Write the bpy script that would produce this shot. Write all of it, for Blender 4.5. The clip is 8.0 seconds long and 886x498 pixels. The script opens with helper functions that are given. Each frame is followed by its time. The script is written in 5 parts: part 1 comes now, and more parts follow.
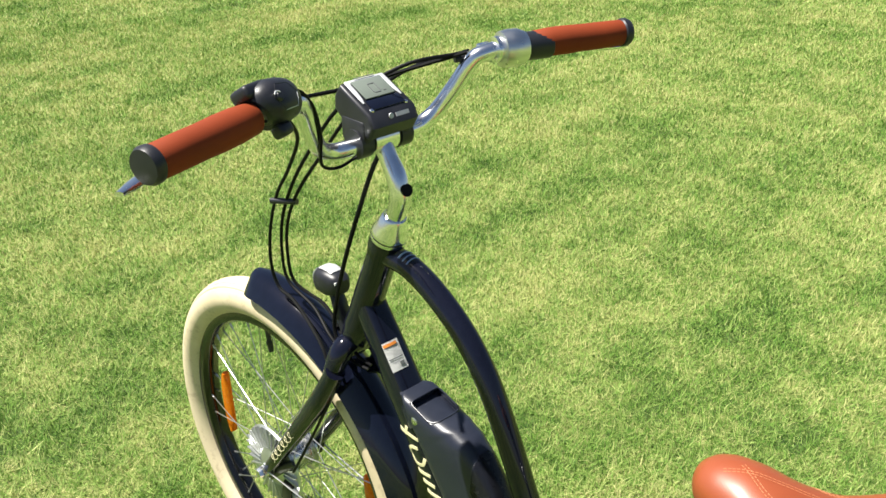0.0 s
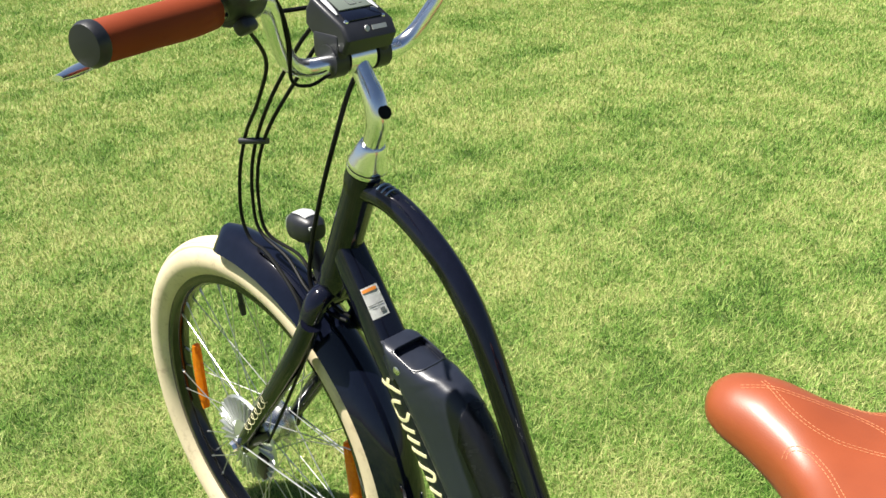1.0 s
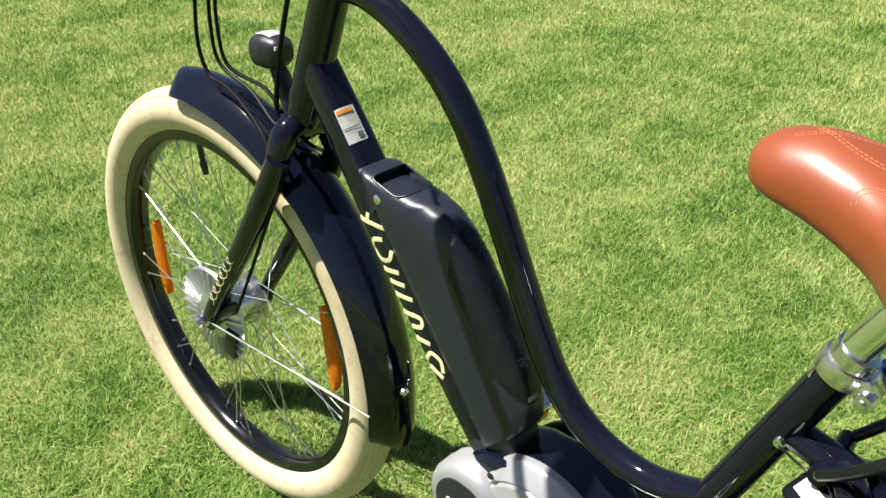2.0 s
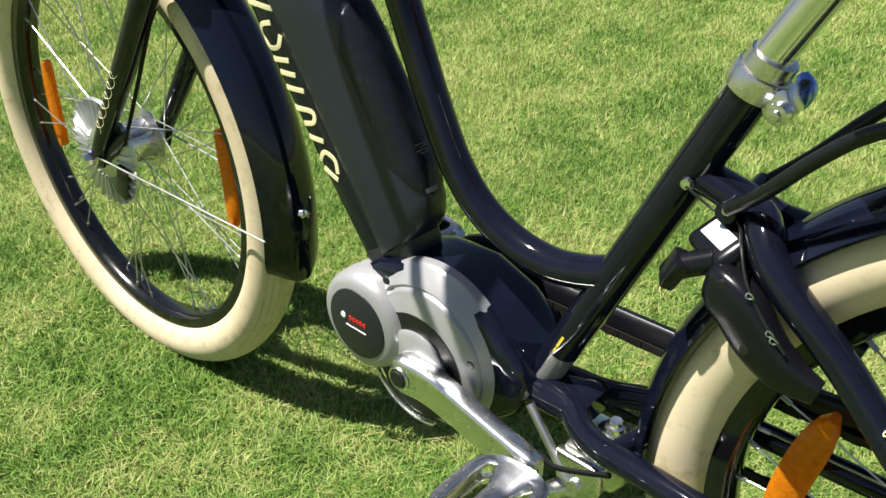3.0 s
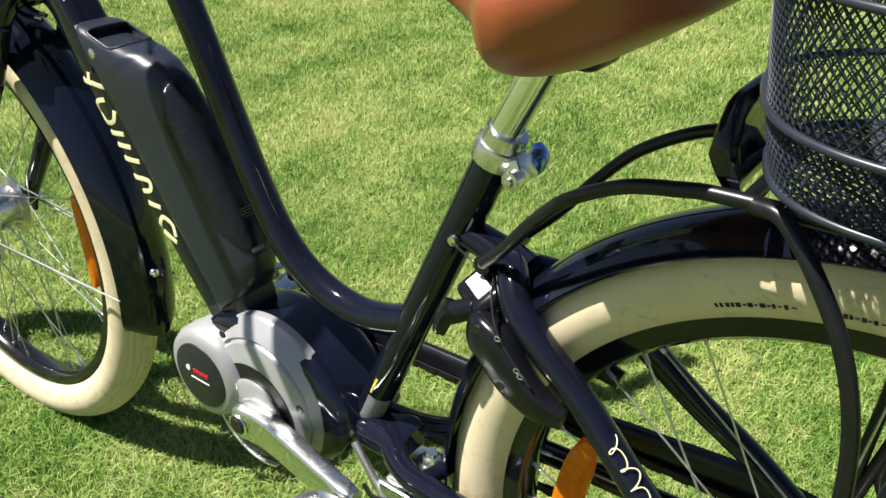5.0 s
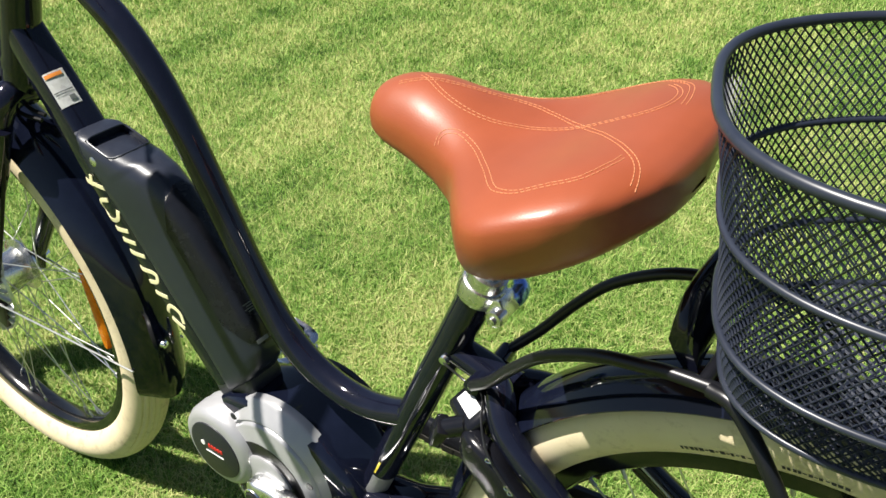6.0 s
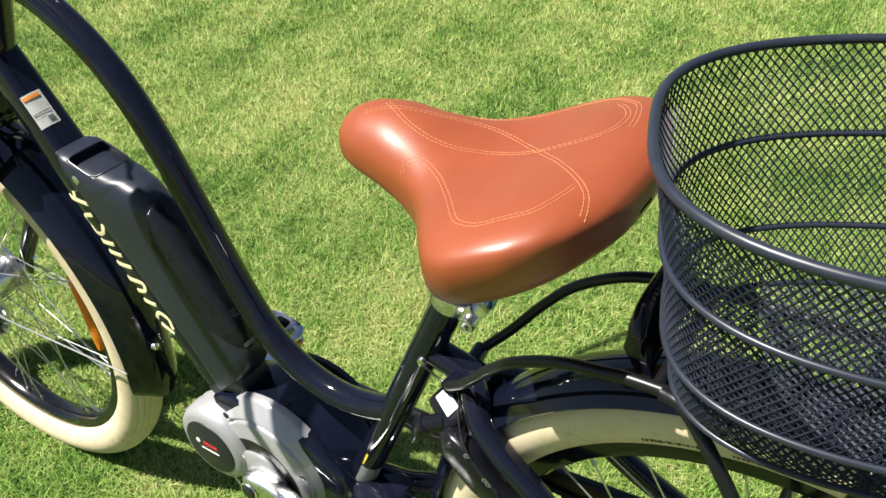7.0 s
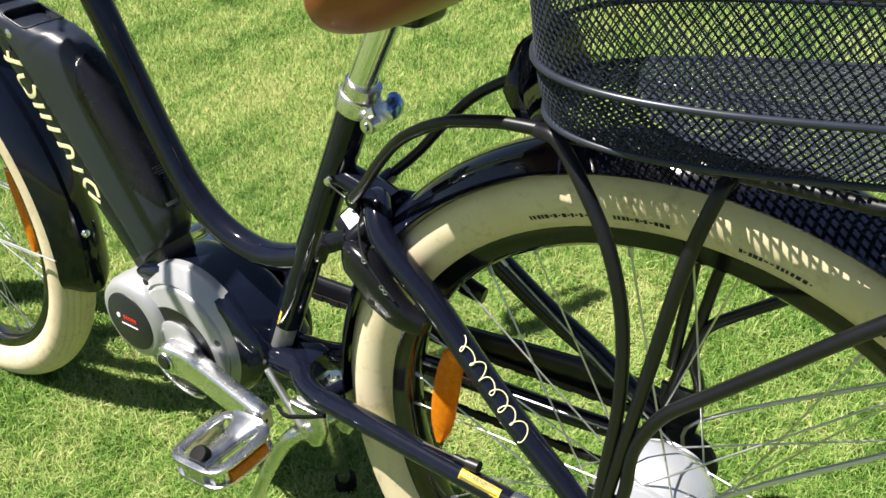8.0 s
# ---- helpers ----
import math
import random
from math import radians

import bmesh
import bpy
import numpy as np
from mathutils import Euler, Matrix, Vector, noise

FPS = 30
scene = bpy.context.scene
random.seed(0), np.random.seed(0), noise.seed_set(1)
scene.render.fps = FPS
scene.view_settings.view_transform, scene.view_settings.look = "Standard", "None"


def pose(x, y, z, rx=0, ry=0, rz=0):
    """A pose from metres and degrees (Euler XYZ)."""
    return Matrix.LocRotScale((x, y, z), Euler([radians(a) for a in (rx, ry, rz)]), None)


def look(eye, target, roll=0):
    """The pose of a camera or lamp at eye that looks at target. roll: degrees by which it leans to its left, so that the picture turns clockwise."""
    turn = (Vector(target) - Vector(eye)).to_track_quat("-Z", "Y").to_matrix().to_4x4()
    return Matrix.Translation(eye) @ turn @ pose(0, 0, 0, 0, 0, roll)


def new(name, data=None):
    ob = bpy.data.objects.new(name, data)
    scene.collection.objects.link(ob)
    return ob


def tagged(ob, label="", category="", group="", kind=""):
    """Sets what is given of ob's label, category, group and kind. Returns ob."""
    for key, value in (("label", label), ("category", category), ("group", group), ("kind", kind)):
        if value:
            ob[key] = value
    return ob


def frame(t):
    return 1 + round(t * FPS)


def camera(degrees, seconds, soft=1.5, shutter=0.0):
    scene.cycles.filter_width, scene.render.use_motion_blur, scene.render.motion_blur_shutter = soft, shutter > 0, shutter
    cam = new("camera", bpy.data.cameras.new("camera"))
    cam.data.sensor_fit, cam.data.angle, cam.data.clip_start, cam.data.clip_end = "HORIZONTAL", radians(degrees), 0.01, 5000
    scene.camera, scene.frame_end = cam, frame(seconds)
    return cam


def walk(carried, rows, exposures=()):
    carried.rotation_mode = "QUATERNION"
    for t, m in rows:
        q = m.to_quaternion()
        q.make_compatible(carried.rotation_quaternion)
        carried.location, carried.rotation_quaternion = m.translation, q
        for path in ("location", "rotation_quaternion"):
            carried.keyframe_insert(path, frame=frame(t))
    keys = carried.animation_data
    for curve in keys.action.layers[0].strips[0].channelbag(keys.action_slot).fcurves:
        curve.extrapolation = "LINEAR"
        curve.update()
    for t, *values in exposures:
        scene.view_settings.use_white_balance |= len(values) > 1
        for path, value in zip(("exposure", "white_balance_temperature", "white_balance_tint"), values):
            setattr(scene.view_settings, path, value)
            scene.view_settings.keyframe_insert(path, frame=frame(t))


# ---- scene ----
EXPO = 1.20
cam = camera(53.7, 8.0, soft=1.5)
PATH = [
    (0, (-0.0850, -0.6310, 1.3894), (-1.4043, 0.5656, 0.4797), -1.08),
    (0.5, (-0.1007, -0.6192, 1.3236), (-1.4182, 0.5974, 0.4382), -1.29),
    (1, (-0.1096, -0.6115, 1.2598), (-1.4143, 0.6253, 0.3833), -1.23),
    (1.2, (-0.1147, -0.6122, 1.2273), (-1.4097, 0.6340, 0.3497), -1.32),
    (2.3, (-0.1570, -0.5815, 0.9904), (-1.3734, 0.6679, 0.0109), -0.68),
    (2.5, (-0.1403, -0.5777, 0.9498), (-1.3378, 0.6853, -0.0354), 0.02),
    (3, (-0.0989, -0.5579, 0.8584), (-1.2406, 0.7230, -0.1691), 1.01),
    (3.5, (-0.0714, -0.5504, 0.8012), (-1.1542, 0.7251, -0.2946), 1.40),
    (4, (-0.0300, -0.5302, 0.7932), (-1.0535, 0.7744, -0.3248), 2.24),
    (4.5, (0.0066, -0.5276, 0.8272), (-1.0118, 0.8166, -0.2478), 1.67),
    (5, (0.0288, -0.5283, 0.9176), (-1.0259, 0.8709, -0.0466), 0.56),
    (5.2, (0.0301, -0.5216, 0.9596), (-1.0357, 0.8914, 0.0281), -0.02),
    (6.3, (0.0129, -0.4877, 1.1149), (-0.9674, 0.8056, -0.0540), -3.06),
    (6.5, (0.0139, -0.4822, 1.1318), (-0.9549, 0.7918, -0.0675), -3.78),
    (7, (0.0336, -0.4977, 1.1456), (-0.9159, 0.8203, -0.0212), -3.92),
    (7.5, (0.0914, -0.5253, 1.0656), (-0.8517, 0.8694, -0.0138), -3.13),
    (8, (0.1690, -0.5687, 0.9458), (-0.8132, 0.8390, -0.0807), -1.40),
]
walk(cam, [(t, look(eye, target, roll)) for t, eye, target, roll in PATH], [(0.0, EXPO + 0.12), (1.2, EXPO + 0.10), (2.5, EXPO - 0.07), (3.0, EXPO - 0.11), (3.8, EXPO - 0.03), (4.5, EXPO - 0.01), (6.5, EXPO + 0.03), (7.2, EXPO + 0.05), (8.0, EXPO + 0.14)])

from mathutils.bvhtree import BVHTree
# ---- world and sun ----
SUN_WAY = Vector((0.37, 0.36, -1.0)).normalized()
world = bpy.data.worlds.new("sky_world")
world.use_nodes = True
scene.world = world
wn = world.node_tree.nodes
sky = wn.new("ShaderNodeTexSky")
sky.sky_type = "NISHITA"
sky.sun_disc = False
sky.sun_elevation = math.asin(-SUN_WAY.z)
sky.sun_rotation = math.atan2(-SUN_WAY.x, -SUN_WAY.y)
wn["Background"].inputs["Strength"].default_value = 0.033
world.node_tree.links.new(sky.outputs["Color"], wn["Background"].inputs["Color"])
sun_data = bpy.data.lights.new("sun", "SUN")
sun_data.energy = 4.5
sun_data.angle = radians(0.55)
sun_data.color = (1.0, 0.955, 0.88)
sun = new("sun", sun_data)
sun.matrix_world = look((-3.7, -3.6, 10.0), (0, 0, 0))


# ---- materials ----
def node_mat(name):
    m = bpy.data.materials.new(name)
    m.use_nodes = True
    nt = m.node_tree
    return m, nt, nt.nodes["Principled BSDF"]


def add_noise(nt, scale, detail=6.0, rough=0.6, coords="Object", stretch=None):
    tc = nt.nodes.new("ShaderNodeTexCoord")
    n = nt.nodes.new("ShaderNodeTexNoise")
    n.inputs["Scale"].default_value = scale
    n.inputs["Detail"].default_value = detail
    n.inputs["Roughness"].default_value = rough
    if stretch:
        mp = nt.nodes.new("ShaderNodeMapping")
        mp.inputs["Scale"].default_value = stretch
        nt.links.new(tc.outputs[coords], mp.inputs["Vector"])
        nt.links.new(mp.outputs["Vector"], n.inputs["Vector"])
    else:
        nt.links.new(tc.outputs[coords], n.inputs["Vector"])
    return n.outputs["Fac"]


def ramp(nt, fac, stops):
    r = nt.nodes.new("ShaderNodeValToRGB")
    el = r.color_ramp.elements
    while len(el) < len(stops):
        el.new(0.5)
    for e, (p, c) in zip(el, stops):
        e.position = p
        e.color = (*c, 1.0) if len(c) == 3 else c
    nt.links.new(fac, r.inputs["Fac"])
    return r.outputs["Color"]


def surface(name, base, rough, metal=0.0, coat=0.0, vary=0.15, grain=60.0, rough_vary=0.06, bump=0.0, bump_scale=400.0, coat_rough=0.03, spec=0.5):
    """A material whose colour and gloss wander at two scales, with a fine relief."""
    m, nt, b = node_mat(name)
    big, small = add_noise(nt, grain * 0.12, 4), add_noise(nt, grain, 6)
    mix = nt.nodes.new("ShaderNodeMath")
    mix.operation = "MULTIPLY_ADD"
    mix.inputs[1].default_value = 0.5
    nt.links.new(big, mix.inputs[0])
    half = nt.nodes.new("ShaderNodeMath")
    half.operation = "MULTIPLY"
    half.inputs[1].default_value = 0.5
    nt.links.new(small, half.inputs[0])
    nt.links.new(half.outputs[0], mix.inputs[2])
    lo = tuple(max(0.0, c * (1 - vary)) for c in base)
    hi = tuple(min(1.0, c * (1 + vary)) for c in base)
    nt.links.new(ramp(nt, mix.outputs[0], [(0.3, lo), (0.7, hi)]), b.inputs["Base Color"])
    rr = nt.nodes.new("ShaderNodeMapRange")
    rr.inputs["From Min"].default_value, rr.inputs["From Max"].default_value = 0.3, 0.7
    rr.inputs["To Min"].default_value, rr.inputs["To Max"].default_value = max(0.02, rough - rough_vary), rough + rough_vary
    nt.links.new(mix.outputs[0], rr.inputs["Value"])
    nt.links.new(rr.outputs["Result"], b.inputs["Roughness"])
    b.inputs["Metallic"].default_value = metal
    b.inputs["Specular IOR Level"].default_value = spec
    b.inputs["Coat Weight"].default_value = coat
    b.inputs["Coat Roughness"].default_value = coat_rough
    if bump:
        bp = nt.nodes.new("ShaderNodeBump")
        bp.inputs["Strength"].default_value = bump
        bp.inputs["Distance"].default_value = 0.0006
        nt.links.new(add_noise(nt, bump_scale, 5), bp.inputs["Height"])
        nt.links.new(bp.outputs["Normal"], b.inputs["Normal"])
    return m


PAINT = surface("black_paint", (0.0050, 0.0058, 0.0125), 0.050, spec=0.47, vary=0.3, rough_vary=0.025, bump=0.02, bump_scale=900)
NAVY = surface("fender_paint", (0.0042, 0.0056, 0.0130), 0.060, spec=0.50, vary=0.3, rough_vary=0.03, bump=0.02, bump_scale=900)
SATIN = surface("satin_black_steel", (0.0056, 0.0058, 0.0080), 0.34, vary=0.25, spec=0.42, bump=0.05, bump_scale=1200)
CRANK = surface("forged_alloy", (0.84, 0.84, 0.83), 0.26, metal=1.0, vary=0.05, rough_vary=0.06, bump=0.10, bump_scale=600)
PEDAL_METAL = surface("satin_cast_alloy", (0.66, 0.66, 0.67), 0.27, metal=1.0, vary=0.10, rough_vary=0.08, bump=0.18, bump_scale=700)
PLASTIC = surface("black_plastic", (0.013, 0.0138, 0.0190), 0.42, vary=0.25, bump=0.15, bump_scale=1500)
BATTERY = surface("battery_shell", (0.014, 0.017, 0.028), 0.36, vary=0.2, spec=0.50, bump=0.12, bump_scale=2600)
BATTERY_GLOSS = surface("battery_gloss", (0.018, 0.019, 0.026), 0.26, vary=0.2, spec=0.5, coat=0.3)
GLOSS_PLASTIC = surface("glossy_black_plastic", (0.0060, 0.0062, 0.0085), 0.22, vary=0.2, bump=0.05, bump_scale=700, spec=0.34)
RUBBER = surface("cable_rubber", (0.0045, 0.0045, 0.005), 0.50, vary=0.2, spec=0.14)
RIM = surface("rim_paint", (0.005, 0.005, 0.006), 0.14, coat=0.15, vary=0.3)
CHROME = surface("polished_metal", (0.88, 0.89, 0.91), 0.20, metal=1.0, vary=0.04, rough_vary=0.05)
ALLOY = surface("cast_alloy", (0.72, 0.72, 0.71), 0.27, metal=1.0, vary=0.06, rough_vary=0.08, bump=0.1, bump_scale=900)
HUB_SILVER = surface("bright_hub_silver", (0.60, 0.61, 0.64), 0.30, metal=0.6, vary=0.05, rough_vary=0.06, bump=0.08, bump_scale=700)
STEEL = surface("spoke_steel", (0.58, 0.58, 0.57), 0.42, metal=1.0, vary=0.05)
FIN_METAL = surface("brake_disc_metal", (0.62, 0.63, 0.62), 0.36, metal=0.9, vary=0.1)
SILVER = surface("motor_silver", (0.37, 0.37, 0.38), 0.36, metal=0.35, vary=0.05, bump=0.1, bump_scale=2400)
DARK_METAL = surface("dark_metal", (0.05, 0.05, 0.052), 0.35, metal=0.8, vary=0.2)
CHAIN_MAT = surface("oiled_chain", (0.04, 0.037, 0.034), 0.58, metal=0.8, vary=0.3)
WHITE = surface("white_label", (0.80, 0.80, 0.78), 0.45, vary=0.03)
ORANGE_INK = surface("orange_ink", (0.75, 0.25, 0.04), 0.5, vary=0.05)
GREY_INK = surface("grey_ink", (0.12, 0.13, 0.125), 0.5, vary=0.05)
BLACK_INK = surface("black_ink", (0.02, 0.02, 0.02), 0.5, vary=0.05)
RED_INK = surface("red_ink", (0.55, 0.02, 0.015), 0.5, vary=0.05)
YELLOW = surface("yellow_label", (0.80, 0.62, 0.05), 0.4, vary=0.04)
CREAM_INK = surface("cream_lettering", (0.82, 0.76, 0.45), 0.4, vary=0.04)
BRUSHED = surface("brushed_label", (0.50, 0.50, 0.50), 0.36, metal=0.3, vary=0.10, grain=300)
LCD = surface("display_glass", (0.15, 0.175, 0.15), 0.12, vary=0.03, spec=0.3)
BEZEL = surface("bezel_silver", (0.60, 0.61, 0.62), 0.35, vary=0.04, spec=0.4, metal=0.3)
# polished lever metal with the sky's blue reflection put into its colour
SKY_METAL = surface("sky_tinted_metal", (0.22, 0.36, 0.80), 0.25, metal=0.9, vary=0.08)
STITCH = surface("cream_thread", (0.47, 0.19, 0.085), 0.7, vary=0.08)
BASKET = surface("basket_black", (0.018, 0.022, 0.035), 0.36, vary=0.2, spec=0.5)
STRIPE = surface("pale_blue_ink", (0.22, 0.32, 0.48), 0.4, vary=0.05)


def leather_mat(name, base, rough=0.48, coat=0.60, spec=0.45):
    m, nt, b = node_mat(name)
    blot = add_noise(nt, 9, 5)
    nt.links.new(ramp(nt, blot, [(0.25, tuple(c * 0.82 for c in base)), (0.75, tuple(c * 1.12 for c in base))]), b.inputs["Base Color"])
    b.inputs["Roughness"].default_value = rough
    b.inputs["Coat Weight"].default_value = coat
    b.inputs["Coat Roughness"].default_value = 0.35
    b.inputs["Specular IOR Level"].default_value = spec
    vor = nt.nodes.new("ShaderNodeTexVoronoi")
    vor.inputs["Scale"].default_value = 520
    vor.feature = "DISTANCE_TO_EDGE"
    tc = nt.nodes.new("ShaderNodeTexCoord")
    nt.links.new(tc.outputs["Object"], vor.inputs["Vector"])
    bp = nt.nodes.new("ShaderNodeBump")
    bp.inputs["Strength"].default_value = 0.22
    bp.inputs["Distance"].default_value = 0.0005
    nt.links.new(vor.outputs["Distance"], bp.inputs["Height"])
    nt.links.new(bp.outputs["Normal"], b.inputs["Normal"])
    return m


def tyre_mat():
    """Cream rubber, a little uneven, with thin brown dust and scuffs."""
    m, nt, b = node_mat("cream_tyre")
    base = ramp(nt, add_noise(nt, 9, 5), [(0.3, (0.60, 0.50, 0.325)), (0.7, (0.69, 0.595, 0.405))])
    dust = ramp(nt, add_noise(nt, 55, 8, 0.72), [(0.53, (0.0, 0.0, 0.0)), (0.70, (0.55, 0.55, 0.55))])
    mix = nt.nodes.new("ShaderNodeMix")
    mix.data_type = "RGBA"
    nt.links.new(dust, mix.inputs["Factor"])
    nt.links.new(base, mix.inputs["A"])
    mix.inputs["B"].default_value = (0.30, 0.22, 0.13, 1)
    nt.links.new(mix.outputs["Result"], b.inputs["Base Color"])
    b.inputs["Roughness"].default_value = 0.62
    b.inputs["Specular IOR Level"].default_value = 0.35
    bp = nt.nodes.new("ShaderNodeBump")
    bp.inputs["Strength"].default_value = 0.25
    bp.inputs["Distance"].default_value = 0.0006
    nt.links.new(add_noise(nt, 700, 5), bp.inputs["Height"])
    nt.links.new(bp.outputs["Normal"], b.inputs["Normal"])
    return m


CREAM = tyre_mat()


def reflector_mat():
    """Moulded orange plastic: light comes partly through, and fine prisms break up the gloss."""
    m, nt, b = node_mat("orange_reflector")
    col = ramp(nt, add_noise(nt, 160, 4), [(0.3, (0.80, 0.22, 0.008)), (0.7, (0.96, 0.37, 0.014))])
    nt.links.new(col, b.inputs["Base Color"])
    b.inputs["Roughness"].default_value = 0.16
    vor = nt.nodes.new("ShaderNodeTexVoronoi")
    vor.inputs["Scale"].default_value = 380
    tc = nt.nodes.new("ShaderNodeTexCoord")
    nt.links.new(tc.outputs["Object"], vor.inputs["Vector"])
    bp = nt.nodes.new("ShaderNodeBump")
    bp.inputs["Strength"].default_value = 0.28
    bp.inputs["Distance"].default_value = 0.0008
    nt.links.new(vor.outputs["Distance"], bp.inputs["Height"])
    nt.links.new(bp.outputs["Normal"], b.inputs["Normal"])
    tr = nt.nodes.new("ShaderNodeBsdfTranslucent")
    nt.links.new(col, tr.inputs["Color"])
    nt.links.new(bp.outputs["Normal"], tr.inputs["Normal"])
    mix = nt.nodes.new("ShaderNodeMixShader")
    mix.inputs["Fac"].default_value = 0.45
    nt.links.new(b.outputs["BSDF"], mix.inputs[1])
    nt.links.new(tr.outputs["BSDF"], mix.inputs[2])
    nt.links.new(mix.outputs["Shader"], nt.nodes["Material Output"].inputs["Surface"])
    return m


ORANGE = reflector_mat()
LEATHER = leather_mat("brown_leather", (0.262, 0.056, 0.016))
GRIP = leather_mat("grip_leather", (0.215, 0.036, 0.010), 0.70, 0.0, 0.20)


def lawn_tint(nt):
    """Where the mown lawn is greener (low) or drier (high): wide patches, small tufts and faint mowing lines, plus
    brightness painted in far out.
    """
    parts = [(add_noise(nt, 1.5, 4, 0.55), 0.80), (add_noise(nt, 5.0, 5, 0.65), 1.15), (add_noise(nt, 1.0, 3, 0.5, stretch=(2.6, 0.5, 1.0)), 0.60), (add_noise(nt, 42.0, 3, 0.6), 0.80)]
    total = None
    for fac, weight in parts:
        m = nt.nodes.new("ShaderNodeMath")
        m.operation = "MULTIPLY_ADD"
        m.inputs[1].default_value = weight
        m.inputs[2].default_value = 0.5 - 0.5 * sum(w for _, w in parts)
        nt.links.new(fac, m.inputs[0])
        if total:
            nt.links.new(total, m.inputs[2])
        total = m.outputs[0]
    # yellower on the open lawn, its brighter light also put into this tint
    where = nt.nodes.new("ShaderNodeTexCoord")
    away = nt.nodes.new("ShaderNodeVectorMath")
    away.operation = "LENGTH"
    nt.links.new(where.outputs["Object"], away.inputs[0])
    far_lift = nt.nodes.new("ShaderNodeMapRange")
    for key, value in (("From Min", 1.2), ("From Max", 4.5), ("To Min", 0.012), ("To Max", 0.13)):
        far_lift.inputs[key].default_value = value
    nt.links.new(away.outputs["Value"], far_lift.inputs["Value"])
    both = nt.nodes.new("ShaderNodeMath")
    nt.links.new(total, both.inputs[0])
    nt.links.new(far_lift.outputs["Result"], both.inputs[1])
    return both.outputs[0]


def grass_mat():
    m, nt, b = node_mat("grass_blades")
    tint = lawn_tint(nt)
    geo = nt.nodes.new("ShaderNodeNewGeometry")
    jit = nt.nodes.new("ShaderNodeMath")
    jit.operation = "MULTIPLY_ADD"
    jit.inputs[1].default_value = 0.72
    nt.links.new(geo.outputs["Random Per Island"], jit.inputs[0])
    sub = nt.nodes.new("ShaderNodeMath")
    sub.operation = "SUBTRACT"
    sub.inputs[1].default_value = 0.35
    nt.links.new(tint, jit.inputs[2])
    nt.links.new(jit.outputs[0], sub.inputs[0])
    col = ramp(nt, sub.outputs[0], [(0.05, (0.040, 0.110, 0.014)), (0.36, (0.150, 0.290, 0.046)), (0.60, (0.265, 0.390, 0.092)), (0.92, (0.49, 0.49, 0.200))])
    nt.links.new(col, b.inputs["Base Color"])
    b.inputs["Roughness"].default_value = 0.55
    b.inputs["Specular IOR Level"].default_value = 0.14
    tr = nt.nodes.new("ShaderNodeBsdfTranslucent")
    nt.links.new(col, tr.inputs["Color"])
    mix = nt.nodes.new("ShaderNodeMixShader")
    mix.inputs["Fac"].default_value = 0.20
    nt.links.new(b.outputs["BSDF"], mix.inputs[1])
    nt.links.new(tr.outputs["BSDF"], mix.inputs[2])
    nt.links.new(mix.outputs["Shader"], nt.nodes["Material Output"].inputs["Surface"])
    return m


def ground_mat():
    m, nt, b = node_mat("lawn_soil")
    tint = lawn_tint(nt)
    fine = add_noise(nt, 130, 4, 0.7)
    a = nt.nodes.new("ShaderNodeMath")
    a.operation = "MULTIPLY_ADD"
    a.inputs[1].default_value = 0.6
    nt.links.new(fine, a.inputs[0])
    nt.links.new(tint, a.inputs[2])
    col = ramp(nt, a.outputs[0], [(0.42, (0.020, 0.042, 0.006)), (0.74, (0.075, 0.125, 0.019)), (1.05, (0.200, 0.250, 0.060))])
    nt.links.new(col, b.inputs["Base Color"])
    b.inputs["Roughness"].default_value = 0.9
    bp = nt.nodes.new("ShaderNodeBump")
    bp.inputs["Strength"].default_value = 0.8
    bp.inputs["Distance"].default_value = 0.01
    nt.links.new(fine, bp.inputs["Height"])
    nt.links.new(bp.outputs["Normal"], b.inputs["Normal"])
    return m


# ---- building helpers ----
def part(name, bm, material, parent=None, label="", at=None, sharp=38):
    """Link a bmesh as one mesh object under a thing or a part."""
    me = bpy.data.meshes.new(name)
    bmesh.ops.recalc_face_normals(bm, faces=bm.faces)
    bm.to_mesh(me)
    bm.free()
    me.materials.append(material)
    me.shade_smooth()
    me.set_sharp_from_angle(angle=radians(sharp))
    ob = new(name, me)
    if parent:
        ob.parent = parent
    if at:
        ob.location = at
    if label:
        tagged(ob, label)
    return ob


def curve_points(pts, per=6, closed=False):
    """Points of a smooth curve through the given ones."""
    p = [Vector(q) for q in pts]
    n, out = len(p), []
    last = n if closed else n - 1
    for i in range(last):
        p0 = p[(i - 1) % n] if closed or i > 0 else p[0] * 2 - p[1]
        p1, p2 = p[i], p[(i + 1) % n]
        p3 = p[(i + 2) % n] if closed or i + 2 < n else p[-1] * 2 - p[-2]
        for k in range(per):
            t = k / per
            out.append(0.5 * ((2 * p1) + (p2 - p0) * t + (2 * p0 - 5 * p1 + 4 * p2 - p3) * t * t + (3 * p1 - p0 - 3 * p2 + p3) * t**3))
    if not closed:
        out.append(p[-1].copy())
    return out


